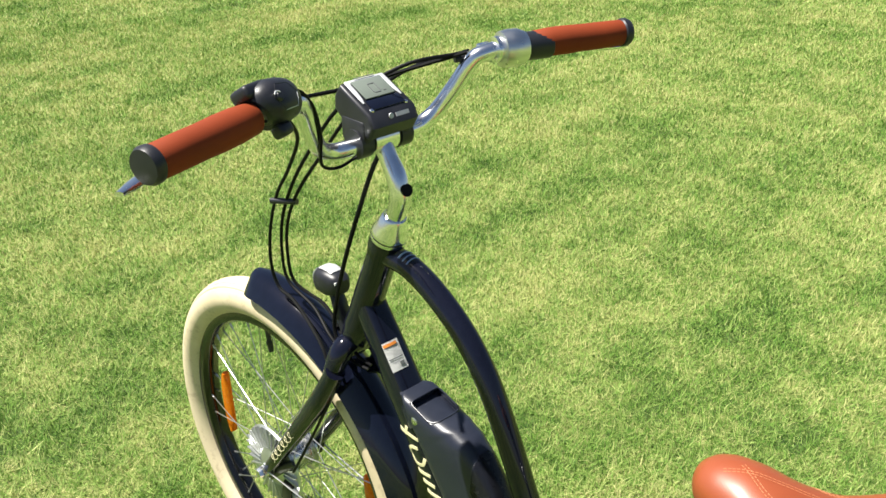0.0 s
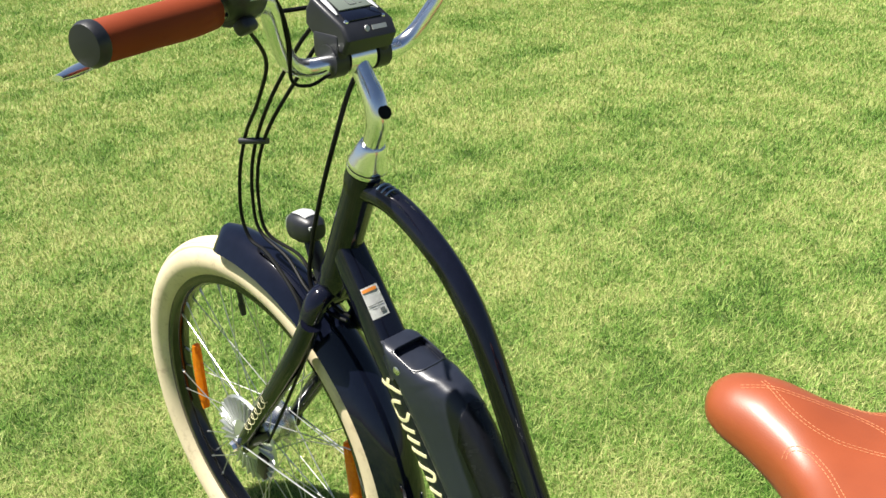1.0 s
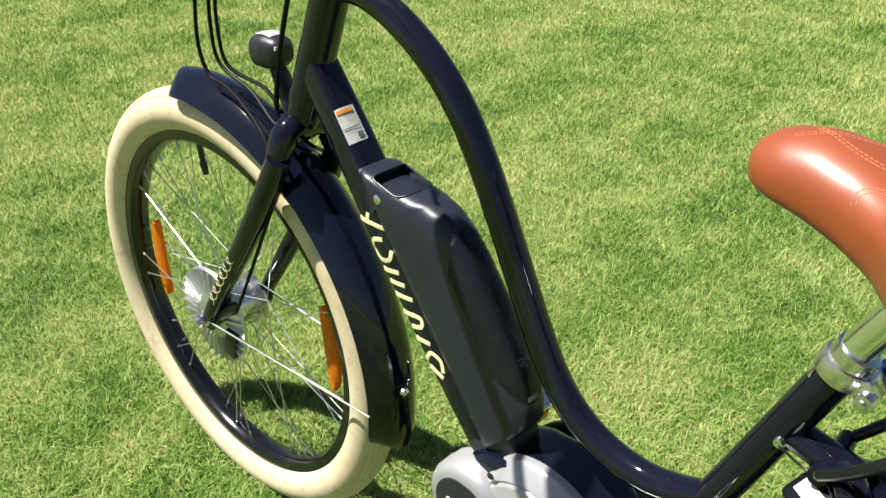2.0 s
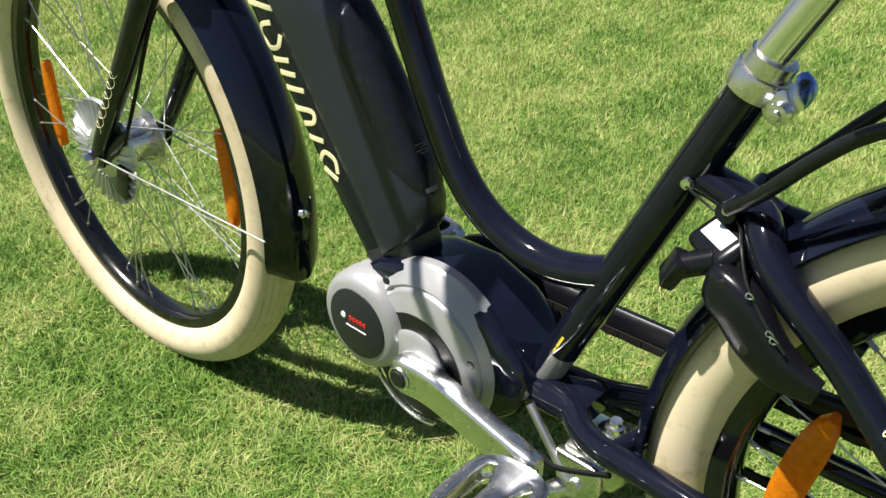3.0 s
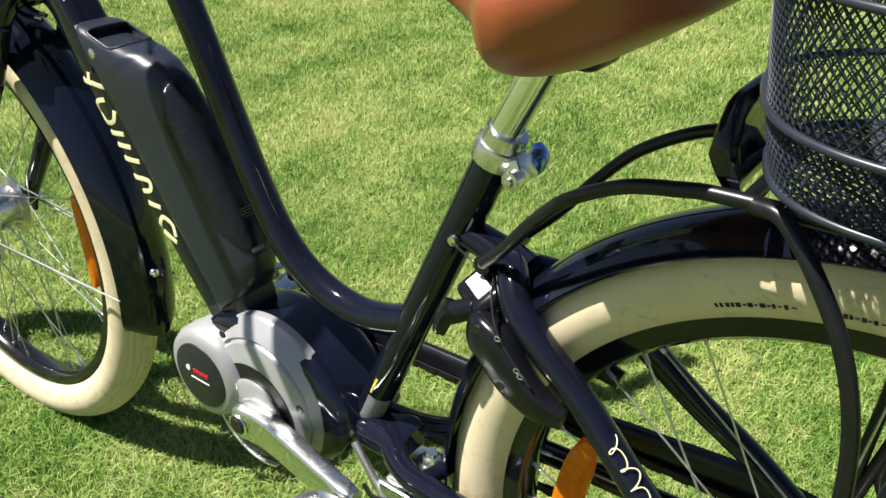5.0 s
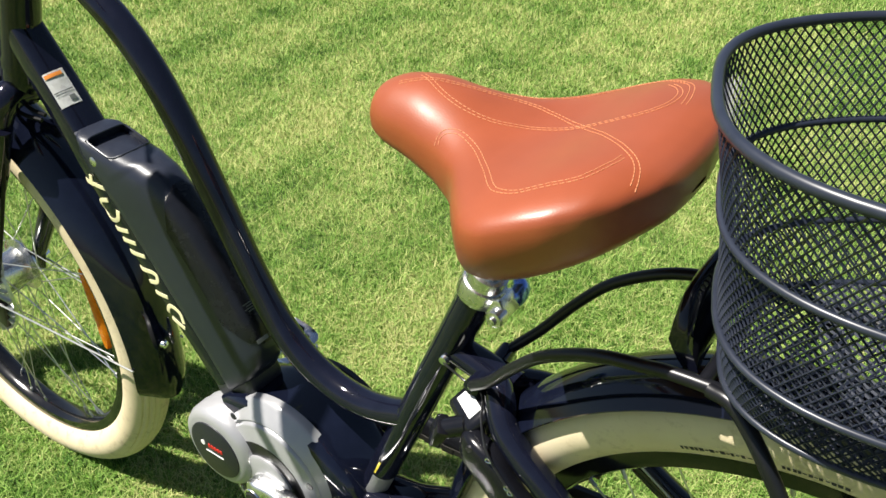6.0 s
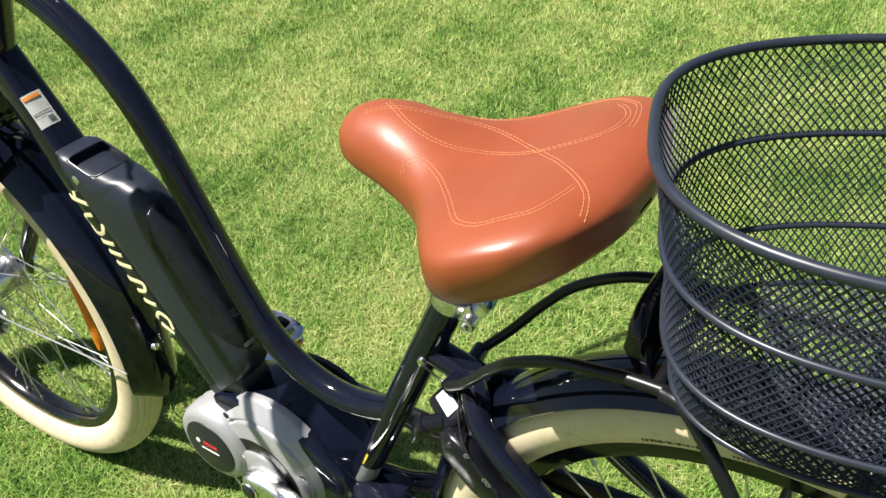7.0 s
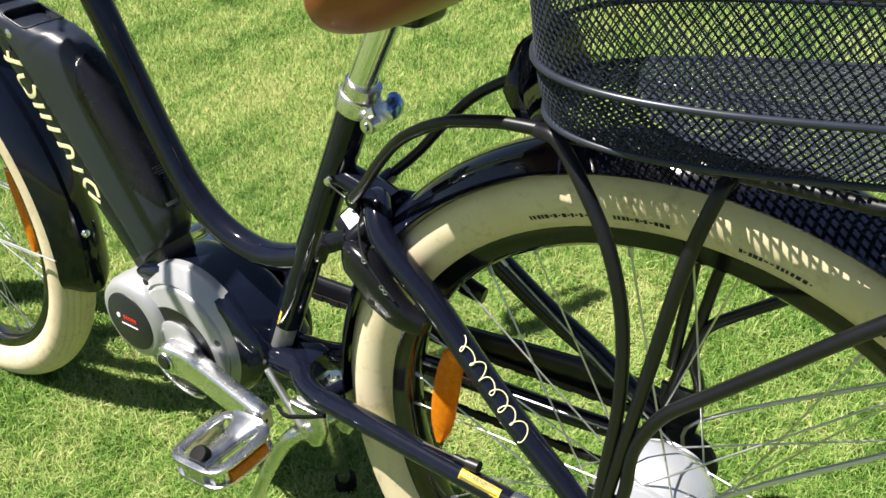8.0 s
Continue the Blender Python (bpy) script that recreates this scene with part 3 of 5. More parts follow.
# ---- fenders ----
def fender(centre, r, half, a0, a1, name, label, depth=0.028, taper=0.0):
    bm = bmesh.new()
    n, m = 72, 12
    rows = []
    for inner in (0, 1):
        grid = []
        for i in range(n + 1):
            t = i / n
            th = a0 + (a1 - a0) * t
            end = min(1.0, min(t, 1 - t) * n / 3.0)
            hw = half * (1 - taper * (1 - math.sqrt(max(0.0, 1 - (1 - end) ** 2))))
            row = []
            for j in range(m + 1):
                s = -1 + 2 * j / m
                drop = depth * (abs(s) ** 2.3)
                q = r - drop - 0.0016 * inner
                row.append(bm.verts.new((centre.x + q * math.cos(th), s * (hw - 0.0012 * inner), centre.z + q * math.sin(th))))
            grid.append(row)
        rows.append(grid)
    for k, grid in enumerate(rows):
        for i in range(n):
            for j in range(m):
                bm.faces.new((grid[i][j], grid[i][j + 1], grid[i + 1][j + 1], grid[i + 1][j]))
    for i in range(n):
        for j in (0, m):
            bm.faces.new((rows[0][i][j], rows[0][i + 1][j], rows[1][i + 1][j], rows[1][i][j]))
    for i in (0, n):
        for j in range(m):
            bm.faces.new((rows[0][i][j], rows[0][i][j + 1], rows[1][i][j + 1], rows[1][i][j]))
    return part(name, bm, NAVY, bike, label)


F_FEND = Vector((-1.198, 0, 0.337))
fend_f = fender(F_FEND, 0.374, 0.042, math.radians(-11), math.radians(96), "front_fender", "deep gloss black front fender", 0.030, 0.35)
fend_r = fender(Vector((0.002, 0, 0.335)), 0.3575, 0.0385, math.radians(20), math.radians(186), "rear_fender", "deep gloss black rear fender", 0.020, 0.2)
bm = bmesh.new()
lathe(bm, [(0.0, 0.006), (0.003, 0.0058), (0.0052, 0.004), (0.0058, 0.0)], centre=(-0.8235, -0.006, 0.364), segs=12, frame_axes=axes_along((1, 0, 0.05)))
part("fender_bolt", bm, CHROME, fend_f)
fend_f.matrix_world = Matrix.Translation(FRONT) @ Matrix.Rotation(STEER, 4, "Z") @ Matrix.Translation(-FRONT)
for s in (-1, 1):
    bm = bmesh.new()
    rod(bm, (-1.196, s * 0.058, 0.339), (-0.850, s * 0.043, 0.330), 0.0015, 8)
    part("fender_stay", bm, STEEL, fend_f, "thin steel stay wire")
    bm = bmesh.new()
    if s < 0:
        sweep(bm, [(0.0, -0.062, 0.338), (0.012, -0.061, 0.368), (0.081, -0.054, 0.443), (0.162, -0.044, 0.514), (0.248, -0.0395, 0.594)], 0.0024, sides=8, per=4)
    else:
        sweep(bm, [(0.0, 0.064, 0.345), (0.012, 0.062, 0.392), (0.145, 0.058, 0.497), (0.255, 0.0395, 0.583)], 0.0020, sides=8, per=4)
    part("fender_stay", bm, STEEL, fend_r, "thin steel stay wire")

# ---- stem, handlebar, controls ----
bm = bmesh.new()
sweep(bm, [HEAD_T + HEAD_WAY * 0.03, (-0.864, 0, 0.936), (-0.857, 0, 0.956), (-0.862, 0, 0.978), (-0.876, 0, 1.000), (-0.888, 0, 1.018)], [0.0125, 0.0132, 0.0148, 0.0138, 0.0120, 0.0125], sides=20)
lathe(bm, [(0.0135, -0.020), (0.0180, -0.018), (0.0180, 0.018), (0.0135, 0.020)], "y", (-0.893, 0, 1.024), 24)
stem = part("stem", bm, CHROME, bike, "polished chrome quill stem")
bm = bmesh.new()
lathe(bm, [(0.0075, 0.0), (0.0085, 0.002), (0.0080, 0.0035), (0.0, 0.004)], centre=(-0.8455, -0.001, 0.967), segs=16, frame_axes=axes_along((0.86, -0.1, 0.5)))
part("stem_plug", bm, RUBBER, stem, "black rubber plug")

BAR = [(-0.893, 0.0, 1.022), (-0.893, 0.045, 1.021), (-0.897, 0.070, 1.022), (-0.891, 0.092, 1.036), (-0.876, 0.112, 1.068), (-0.863, 0.127, 1.097), (-0.854, 0.142, 1.108), (-0.837, 0.187, 1.112), (-0.790, 0.330, 1.111)]
half_bar = [(x, -y, z) for x, y, z in BAR[:0:-1]] + BAR
handlebar = part("handlebar", tube(half_bar, 0.0108, sides=16, per=8, up=(1, 0, 0)), CHROME, bike, "polished chrome swept-back handlebar")
for s in (-1, 1):
    a, b = Vector((-0.831, s * 0.207, 1.112)), Vector((-0.7880, s * 0.338, 1.111))
    w = (b - a).normalized()
    ln = (b - a).length
    bm = bmesh.new()
    lathe(bm, [(0.0150, 0.0), (0.0166, 0.002), (0.0182, ln * 0.18), (0.0184, ln * 0.34), (0.0176, ln * 0.52), (0.0176, ln * 0.70), (0.0172, ln - 0.006), (0.0160, ln - 0.003)], centre=a, segs=28, frame_axes=axes_along(w))
    grip = part("grip", bm, GRIP, handlebar, "brown leather handlebar grip")
    bm = bmesh.new()
    lathe(bm, [(0.0165, ln - 0.005), (0.0185, ln - 0.003), (0.0188, ln + 0.003), (0.0165, ln + 0.0075), (0.006, ln + 0.0085), (0.0, ln + 0.0085)], centre=a, segs=28, frame_axes=axes_along(w))
    part("end_cap", bm, PLASTIC, grip, "black plastic end cap")
    # brake lever
    bm = bmesh.new()
    sweep(bm, [(-0.886, s * 0.170, 1.098), (-0.890, s * 0.205, 1.094), (-0.862, s * 0.268, 1.090), (-0.819, s * 0.340, 1.086), (-0.803, s * 0.364, 1.086)], [0.0090, 0.0080, 0.0075, 0.0085, 0.0050], sides=12, flat=(0.55, 1.0), up=(0, 0, 1))
    lever = part("brake_lever", bm, CHROME, handlebar, "chromed brake lever")
    bm = bmesh.new()
    lathe(bm, [(0.0112, -0.013), (0.0165, -0.012), (0.0165, 0.012), (0.0112, 0.013)], centre=(-0.845, s * 0.166, 1.111), segs=20, frame_axes=axes_along(w))
    box(bm, (-0.868, s * 0.168, 1.102), (0.036, 0.024, 0.022), None, 0.005)
    part("lever_clamp", bm, CHROME, lever)
# the assist remote beside one grip, the twist shifter beside the other
bm = bmesh.new()
bar_way = Vector((0.367, -0.930, 0.03)).normalized()
pod = Vector((-0.8440, -0.1760, 1.1150))
POD_N = Vector((0.83, -0.40, 0.42))
POD_N = (POD_N - bar_way * POD_N.dot(bar_way)).normalized()
POD_UP = POD_N.cross(bar_way).normalized()
POD_UP = POD_UP if POD_UP.z > 0 else -POD_UP
sweep(bm, [pod + bar_way * q + Vector((0.003, 0, o)) for q, o in ((-0.029, 0.000), (-0.025, 0.001), (-0.016, 0.002), (-0.002, 0.003), (0.012, 0.004), (0.021, 0.003), (0.027, 0.0))], [0.012, 0.0170, 0.0220, 0.0245, 0.0250, 0.0225, 0.016], sides=24, per=2, up=tuple(POD_UP), power=2.5, flat=(1.0, 1.04))
pod_turn = Matrix((bar_way, POD_UP, bar_way.cross(POD_UP))).transposed()
box(bm, pod + bar_way * 0.0255 + POD_UP * 0.0195 + POD_N * 0.004, (0.034, 0.015, 0.026), pod_turn, 0.005, 3)
box(bm, pod + bar_way * 0.012 - POD_UP * 0.0275 + POD_N * 0.006, (0.020, 0.014, 0.018), pod_turn, 0.005, 3)
pod_skin = BVHTree.FromBMesh(bm)
remote = part("remote", bm, PLASTIC, handlebar, "black faceted assist remote with buttons", sharp=40)


def on_pod(u, v, lift=0.0003):
    """A place on the remote's face: u along the bar, v upwards."""
    hit = pod_skin.ray_cast(pod + bar_way * (u + 0.007) + POD_UP * v + POD_N * 0.08, -POD_N)[0]
    return hit + POD_N * lift


bm = bmesh.new()
lathe(bm, [(0.0, 0.003), (0.004, 0.0026), (0.0056, 0.0), (0.005, -0.004)], centre=on_pod(0.011, 0.002), segs=16, frame_axes=axes_along(POD_N))
part("button", bm, PLASTIC, remote, "black round button")
# the button's highlight, modelled as a silver arc along its upper edge
bm = bmesh.new()
loop = [on_pod(0.0135 + 0.0034 * math.cos(t), 0.004 + 0.0030 * math.sin(t), 0.0030) for t in np.linspace(0.2, 2.9, 8)]
sweep(bm, loop, 0.0009, sides=6, per=1)
part("button_glint", bm, BEZEL, remote, "highlight on the button's upper edge, added as a bright arc")
HEX = ((0.0165, 0.003), (0.006, 0.0150), (-0.013, 0.0125), (-0.0210, 0.000), (-0.0135, -0.0135), (0.008, -0.0130))
for i in range(6):
    (u0, v0), (u1, v1) = HEX[i], HEX[(i + 1) % 6]
    bm = bmesh.new()
    sweep(bm, [on_pod(u0 + (u1 - u0) * k / 6, v0 + (v1 - v0) * k / 6, 0.0) for k in range(7)], 0.00045, sides=5, per=1)
    part("seam_line", bm, BEZEL if i in (3, 4) else PLASTIC, remote, "pale seam line" if i in (3, 4) else "")
bm = bmesh.new()
a = Vector((-0.846, 0.160, 1.1105))
w = (Vector((-0.7880, 0.338, 1.111)) - Vector((-0.831, 0.207, 1.112))).normalized()
lathe(bm, [(0.013, 0.0), (0.0225, 0.003), (0.0240, 0.012), (0.0240, 0.026), (0.0200, 0.036), (0.016, 0.037)], centre=a, segs=24, frame_axes=axes_along(w))
shifter = part("twist_shifter", bm, ALLOY, handlebar, "silver and black twist shifter")
bm = bmesh.new()
lathe(bm, [(0.0155, 0.034), (0.0182, 0.036), (0.0182, 0.072), (0.016, 0.074)], centre=a, segs=24, frame_axes=axes_along(w))
part("twist_grip", bm, PLASTIC, shifter)
bm = bmesh.new()
sweep(bm, [(-0.856, 0.160, 1.106), (-0.866, 0.140, 1.104), (-0.876, 0.112, 1.102)], [0.010, 0.008, 0.0045], sides=10)
part("cable_barrel", bm, PLASTIC, shifter)

# the display over the clamp
bm = bmesh.new()
prism(bm, [(-0.932, 1.077), (-0.920, 1.0915), (-0.866, 1.0655), (-0.858, 1.050), (-0.868, 1.034), (-0.906, 1.036), (-0.934, 1.060)], -0.036, 0.036, 0.005)
sweep(bm, [(-0.893, -0.040, 1.024), (-0.893, -0.022, 1.024)], [0.019, 0.019], sides=16, per=1, up=(1, 0, 0))
sweep(bm, [(-0.893, 0.022, 1.024), (-0.893, 0.040, 1.024)], [0.019, 0.019], sides=16, per=1, up=(1, 0, 0))
box(bm, (-0.897, -0.030, 1.040), (0.045, 0.016, 0.03), None, 0.004)
box(bm, (-0.897, 0.030, 1.040), (0.045, 0.016, 0.03), None, 0.004)
display = part("display", bm, PLASTIC, bike, "black plastic handlebar display unit")
DN = Vector((0.029, 0, 0.060)).normalized()
DX = Vector((0.060, 0, -0.029)).normalized()
turn = Matrix((DX, Vector((0, 1, 0)), DN)).transposed()
top_mid = Vector((-0.893, 0, 1.0785))
bm = bmesh.new()
box(bm, top_mid + DX * -0.0275 + DN * 0.0008, (0.006, 0.058, 0.0026), turn, 0.0008)
for s in (-1, 1):
    sweep(bm, [top_mid + DX * q + Vector((0, s * (0.0265 + o), 0)) + DN * 0.0012 for q, o in ((-0.029, 0.0), (-0.010, 0.0006), (0.002, 0.0012), (0.011, 0.0022))], [0.0034, 0.0032, 0.0026, 0.0010], sides=8, up=tuple(DN), flat=(0.5, 1.0))
part("bezel", bm, BEZEL, display, "silver bezel bars round the screen")
bm = bmesh.new()
box(bm, top_mid + DX * 0.0165 + DN * 0.0008, (0.017, 0.050, 0.0022), turn, 0.0008)
part("screen_panel", bm, NAVY, display, "glossy black panel below the screen")
bm = bmesh.new()
box(bm, top_mid + DX * -0.010 + DN * 0.0022, (0.033, 0.045, 0.0022), turn, 0.0008)
lcd = part("screen", bm, LCD, display, "grey-green liquid crystal screen")
bm = bmesh.new()
for dx, dy, sx, sy in ((-0.006, 0.0, 0.0012, 0.009), (0.010, 0.0, 0.0012, 0.009), (0.002, -0.005, 0.014, 0.0012), (0.002, 0.005, 0.014, 0.0012), (0.009, 0.011, 0.0014, 0.004), (-0.020, 0.0, 0.001, 0.030)):
    box(bm, top_mid + DX * (dx - 0.010) + Vector((0, dy, 0)) + DN * 0.0036, (sx, sy, 0.0006), turn)
part("readout", bm, GREY_INK, lcd)
for dy in (-0.026, 0.026):
    bm = bmesh.new()
    lathe(bm, [(0.0, 0.0018), (0.0024, 0.0014), (0.003, 0.0)], centre=top_mid + DX * 0.024 + Vector((0, dy, 0)), segs=12, frame_axes=axes_along(DN))
    part("screw", bm, CHROME, display)
bm = bmesh.new()
fn = Vector((0.85, 0, 0.25)).normalized()
box(bm, (-0.8605, 0.011, 1.0600), (0.005, 0.020, 0.001), Matrix.Rotation(radians(-65), 3, "Y").inverted(), 0.0)
lathe(bm, [(0.0, 0.001), (0.0032, 0.001), (0.0036, 0.0)], centre=(-0.8608, -0.006, 1.0600), segs=14, frame_axes=axes_along(fn))
part("badge", bm, BRUSHED, display, "small pale maker badge")

# ---- cables ----
def cable(pts, r=0.0026, parent=None, name="cable", m=None):
    return part(name, tube(pts, r, sides=8, per=8, up=(0.2, 0.9, 0.1)), m or RUBBER, parent or bike)


cable([(-0.905, -0.165, 1.098), (-0.955, -0.110, 1.075), (-1.008, -0.045, 1.010), (-1.060, -0.030, 0.945), (-1.104, -0.028, 0.890), (-1.136, -0.026, 0.825), (-1.150, -0.024, 0.760), (-1.138, -0.022, 0.722), (-1.100, -0.022, 0.714), (-1.050, -0.030, 0.700), (-1.000, -0.040, 0.676), (-0.980, -0.048, 0.642), (-0.981, -0.050, 0.605), (-1.021, -0.050, 0.534), (-1.078, -0.050, 0.439), (-1.110, -0.052, 0.385)])
cable([(-0.870, 0.115, 1.110), (-0.905, 0.050, 1.100), (-0.965, 0.000, 1.050), (-1.020, -0.018, 0.980), (-1.070, -0.021, 0.915), (-1.108, -0.020, 0.850), (-1.124, -0.018, 0.785), (-1.117, -0.016, 0.738), (-1.060, -0.012, 0.714), (-1.005, -0.022, 0.690), (-0.965, -0.018, 0.668), (-0.935, -0.010, 0.662)])
cable([(-0.905, 0.165, 1.098), (-0.930, 0.080, 1.085), (-0.965, 0.020, 1.040), (-1.015, -0.004, 0.970), (-1.064, -0.016, 0.905), (-1.101, -0.016, 0.845), (-1.115, -0.014, 0.785), (-1.108, -0.010, 0.736), (-1.050, 0.002, 0.716), (-0.995, -0.010, 0.694), (-0.960, -0.008, 0.672), (-0.935, -0.004, 0.666)])
cable([(-0.890, 0.030, 1.030), (-0.915, 0.010, 0.985), (-0.945, -0.004, 0.900), (-0.975, -0.010, 0.820), (-0.998, -0.012, 0.750), (-1.006, -0.014, 0.700), (-0.975, -0.025, 0.660)], 0.0032)
cable([(-0.845, -0.158, 1.118), (-0.850, -0.138, 1.121), (-0.856, -0.118, 1.098), (-0.868, -0.103, 1.058), (-0.884, -0.094, 1.016), (-0.886, -0.070, 1.005), (-0.880, -0.046, 1.014)], 0.0020)
cable([(-0.862, 0.120, 1.112), (-0.915, 0.060, 1.090), (-0.950, 0.010, 1.074), (-0.962, -0.050, 1.072), (-0.945, -0.110, 1.082), (-0.915, -0.150, 1.092)], 0.0026)
bm = bmesh.new()
rod(bm, (-1.116, -0.031, 0.878), (-1.074, -0.014, 0.884), 0.0046, 10)
part("cable_clip", bm, PLASTIC, bike)

# ---- front lamp on the crown ----
bm = bmesh.new()
sweep(bm, [(-1.046, 0, 0.768), (-1.042, 0, 0.768), (-1.022, 0, 0.770), (-1.003, 0, 0.771), (-0.994, 0, 0.771)], [0.0150, 0.0195, 0.0212, 0.0172, 0.010], sides=20, per=3, power=2.8, up=(0, 1, 0))
lamp = part("headlamp", bm, PLASTIC, bike, "black plastic front lamp")
bm = bmesh.new()
sweep(bm, [(-1.018, 0, 0.756), (-1.008, 0, 0.738), (-0.998, 0, 0.712), (-0.985, 0, 0.685)], [0.008, 0.010, 0.009, 0.010], sides=12, flat=(1.3, 0.8))
part("lamp_bracket", bm, PLASTIC, lamp)
bm = bmesh.new()
sweep(bm, [(-1.046, 0, 0.768), (-1.052, 0, 0.768)], [0.0172, 0.0145], sides=20, per=1, power=2.8)
part("lamp_lens", bm, LCD, lamp, "clear lamp lens")
bm = bmesh.new()
sweep(bm, [(-1.040, 0, 0.7885), (-1.024, 0, 0.7912), (-1.010, 0, 0.7895)], [0.0105, 0.0115, 0.0100], sides=10, flat=(1.0, 0.12))
part("lamp_top", bm, BRUSHED, lamp, "grey lamp top strip")
bm = bmesh.new()
box(bm, (-0.9975, -0.009, 0.7785), (0.002, 0.009, 0.004), None, 0.0)
part("lamp_mark", bm, WHITE, lamp)
bm = bmesh.new()
lathe(bm, [(0.0, 0.007), (0.004, 0.0065), (0.0065, 0.004), (0.007, 0.0)], centre=(-0.962, -0.010, 0.690), segs=14, frame_axes=axes_along((0.7, -0.6, 0.4)))
part("crown_bolt", bm, CHROME, fork)

# ---- battery on the down tube ----
BD = [0.064, 0.066, 0.070, 0.078, 0.092, 0.108, 0.120, 0.132, 0.150, 0.175, 0.210, 0.270, 0.340, 0.374, 0.391, 0.401, 0.405]
BH = [0.004, 0.012, 0.019, 0.027, 0.041, 0.056, 0.069, 0.083, 0.097, 0.1045, 0.1085, 0.1085, 0.102, 0.0930, 0.081, 0.062, 0.028]
BW = [0.022, 0.026, 0.029, 0.0310, 0.0325, 0.0330, 0.0332, 0.0335, 0.0335, 0.0332, 0.0328, 0.0325, 0.0320, 0.0318, 0.0315, 0.0310, 0.0305]


def battery_skin(d, t):
    """A place on the battery: d along it, t from 0 to 1 over its section from one flank to the other."""
    h, w = float(np.interp(d, BD, BH)), float(np.interp(d, BD, BW))
    p = 3.4 if d < 0.13 else 3.0
    a = math.pi * (1 - t)
    y = w * math.copysign(abs(math.cos(a)) ** (2 / p), math.cos(a))
    n = 0.007 + max(0.004, h - 0.007) * abs(math.sin(a)) ** (2 / p)
    y *= 1 - 0.22 * max(0.0, 1 - (n - 0.007) / 0.012) ** 2
    return n, y


bm = bmesh.new()
ds = sorted(set([float(v) for v in np.linspace(0.064, 0.405, 90)] + [0.0785, 0.0800, 0.1120, 0.1135]))
rows = []
for d in ds:
    row = [bm.verts.new(dt(d, 0.004, -0.022))]
    for k in range(57):
        n, y = battery_skin(d, k / 56)
        inside = 0.0795 < d < 0.1125 and abs(y) < 0.0262
        row.append(bm.verts.new(dt(d + (0.004 if inside else 0), n - (0.009 if inside else 0.0), y)))
    row.append(bm.verts.new(dt(d, 0.004, 0.022)))
    rows.append(row)
for i in range(len(rows) - 1):
    for k in range(58):
        bm.faces.new((rows[i][k], rows[i][k + 1], rows[i + 1][k + 1], rows[i + 1][k]))
bm.faces.new(rows[0])
bm.faces.new(rows[-1][::-1])
battery = part("battery", bm, BATTERY, bike, "matt charcoal battery pack clipped on the down tube", sharp=42)
bm = bmesh.new()
rows = []
for i in range(25):
    d = 0.168 + 0.200 * i / 24
    e = 0.55 * min(1.0, min(i, 24 - i) / 5) ** 0.5 + 0.05
    rows.append([])
    for k in range(13):
        n, y = battery_skin(d, 0.5 + (k / 12 - 0.5) * e)
        rows[-1].append(bm.verts.new(dt(d, n + 0.0012, y)))
for i in range(24):
    for k in range(12):
        bm.faces.new((rows[i][k], rows[i][k + 1], rows[i + 1][k + 1], rows[i + 1][k]))
bmesh.ops.solidify(bm, geom=bm.faces[:], thickness=0.0012)
part("battery_cover", bm, BATTERY_GLOSS, battery, "smooth glossy top panel")
def battery_height(d, y):
    h, w = float(np.interp(d, BD, BH)), float(np.interp(d, BD, BW))
    p = 3.4 if d < 0.13 else 3.0
    return 0.007 + max(0.004, h - 0.007) * max(0.0, 1 - abs(y / w) ** p) ** (1 / p)


edge = []
for k in range(40):
    t = 2 * math.pi * k / 40
    c, s = math.cos(t), math.sin(t)
    d, y = 0.0960 + 0.0178 * math.copysign(abs(c) ** 0.30, c), 0.0262 * math.copysign(abs(s) ** 0.30, s)
    edge.append(dt(d, battery_height(d, y) + 0.0004, y))
part("recess_rim", sweep(bmesh.new(), edge, 0.0013, sides=8, per=1, closed=True, up=tuple(DNRM)), BATTERY, battery, "rounded rim of the hand recess")
bm = bmesh.new()
lathe(bm, [(0.0, 0.0015), (0.0045, 0.0012), (0.0062, 0.0)], centre=dt(0.104, 0.026, -0.0320), segs=16, frame_axes=axes_along((0, -1, 0)))
part("battery_lock", bm, ALLOY, battery, "small round key lock")
bm = bmesh.new()
for k in range(4):
    box(bm, dt(0.318 + 0.003 * k, 0.1068 - 0.0004 * k, -0.004 + 0.002 * (k % 2)), (0.0012, 0.014 - 0.003 * (k % 2), 0.0008), Matrix.Rotation(radians(56), 3, "Y"))
part("battery_print", bm, GREY_INK, battery)
bm = bmesh.new()
box(bm, dt(0.362, 0.0986, -0.006), (0.0045, 0.016, 0.0008), Matrix.Rotation(radians(60), 3, "Y"))
part("battery_print", bm, GREY_INK, battery)
bm = bmesh.new()
prism(bm, [tuple(dt(d, n).xz) for d, n in ((0.394, -0.02), (0.394, 0.056), (0.412, 0.052), (0.445, 0.032), (0.447, -0.02))], -0.025, 0.025, 0.008)
part("battery_mount", bm, PLASTIC, bike, "black battery cradle above the motor")

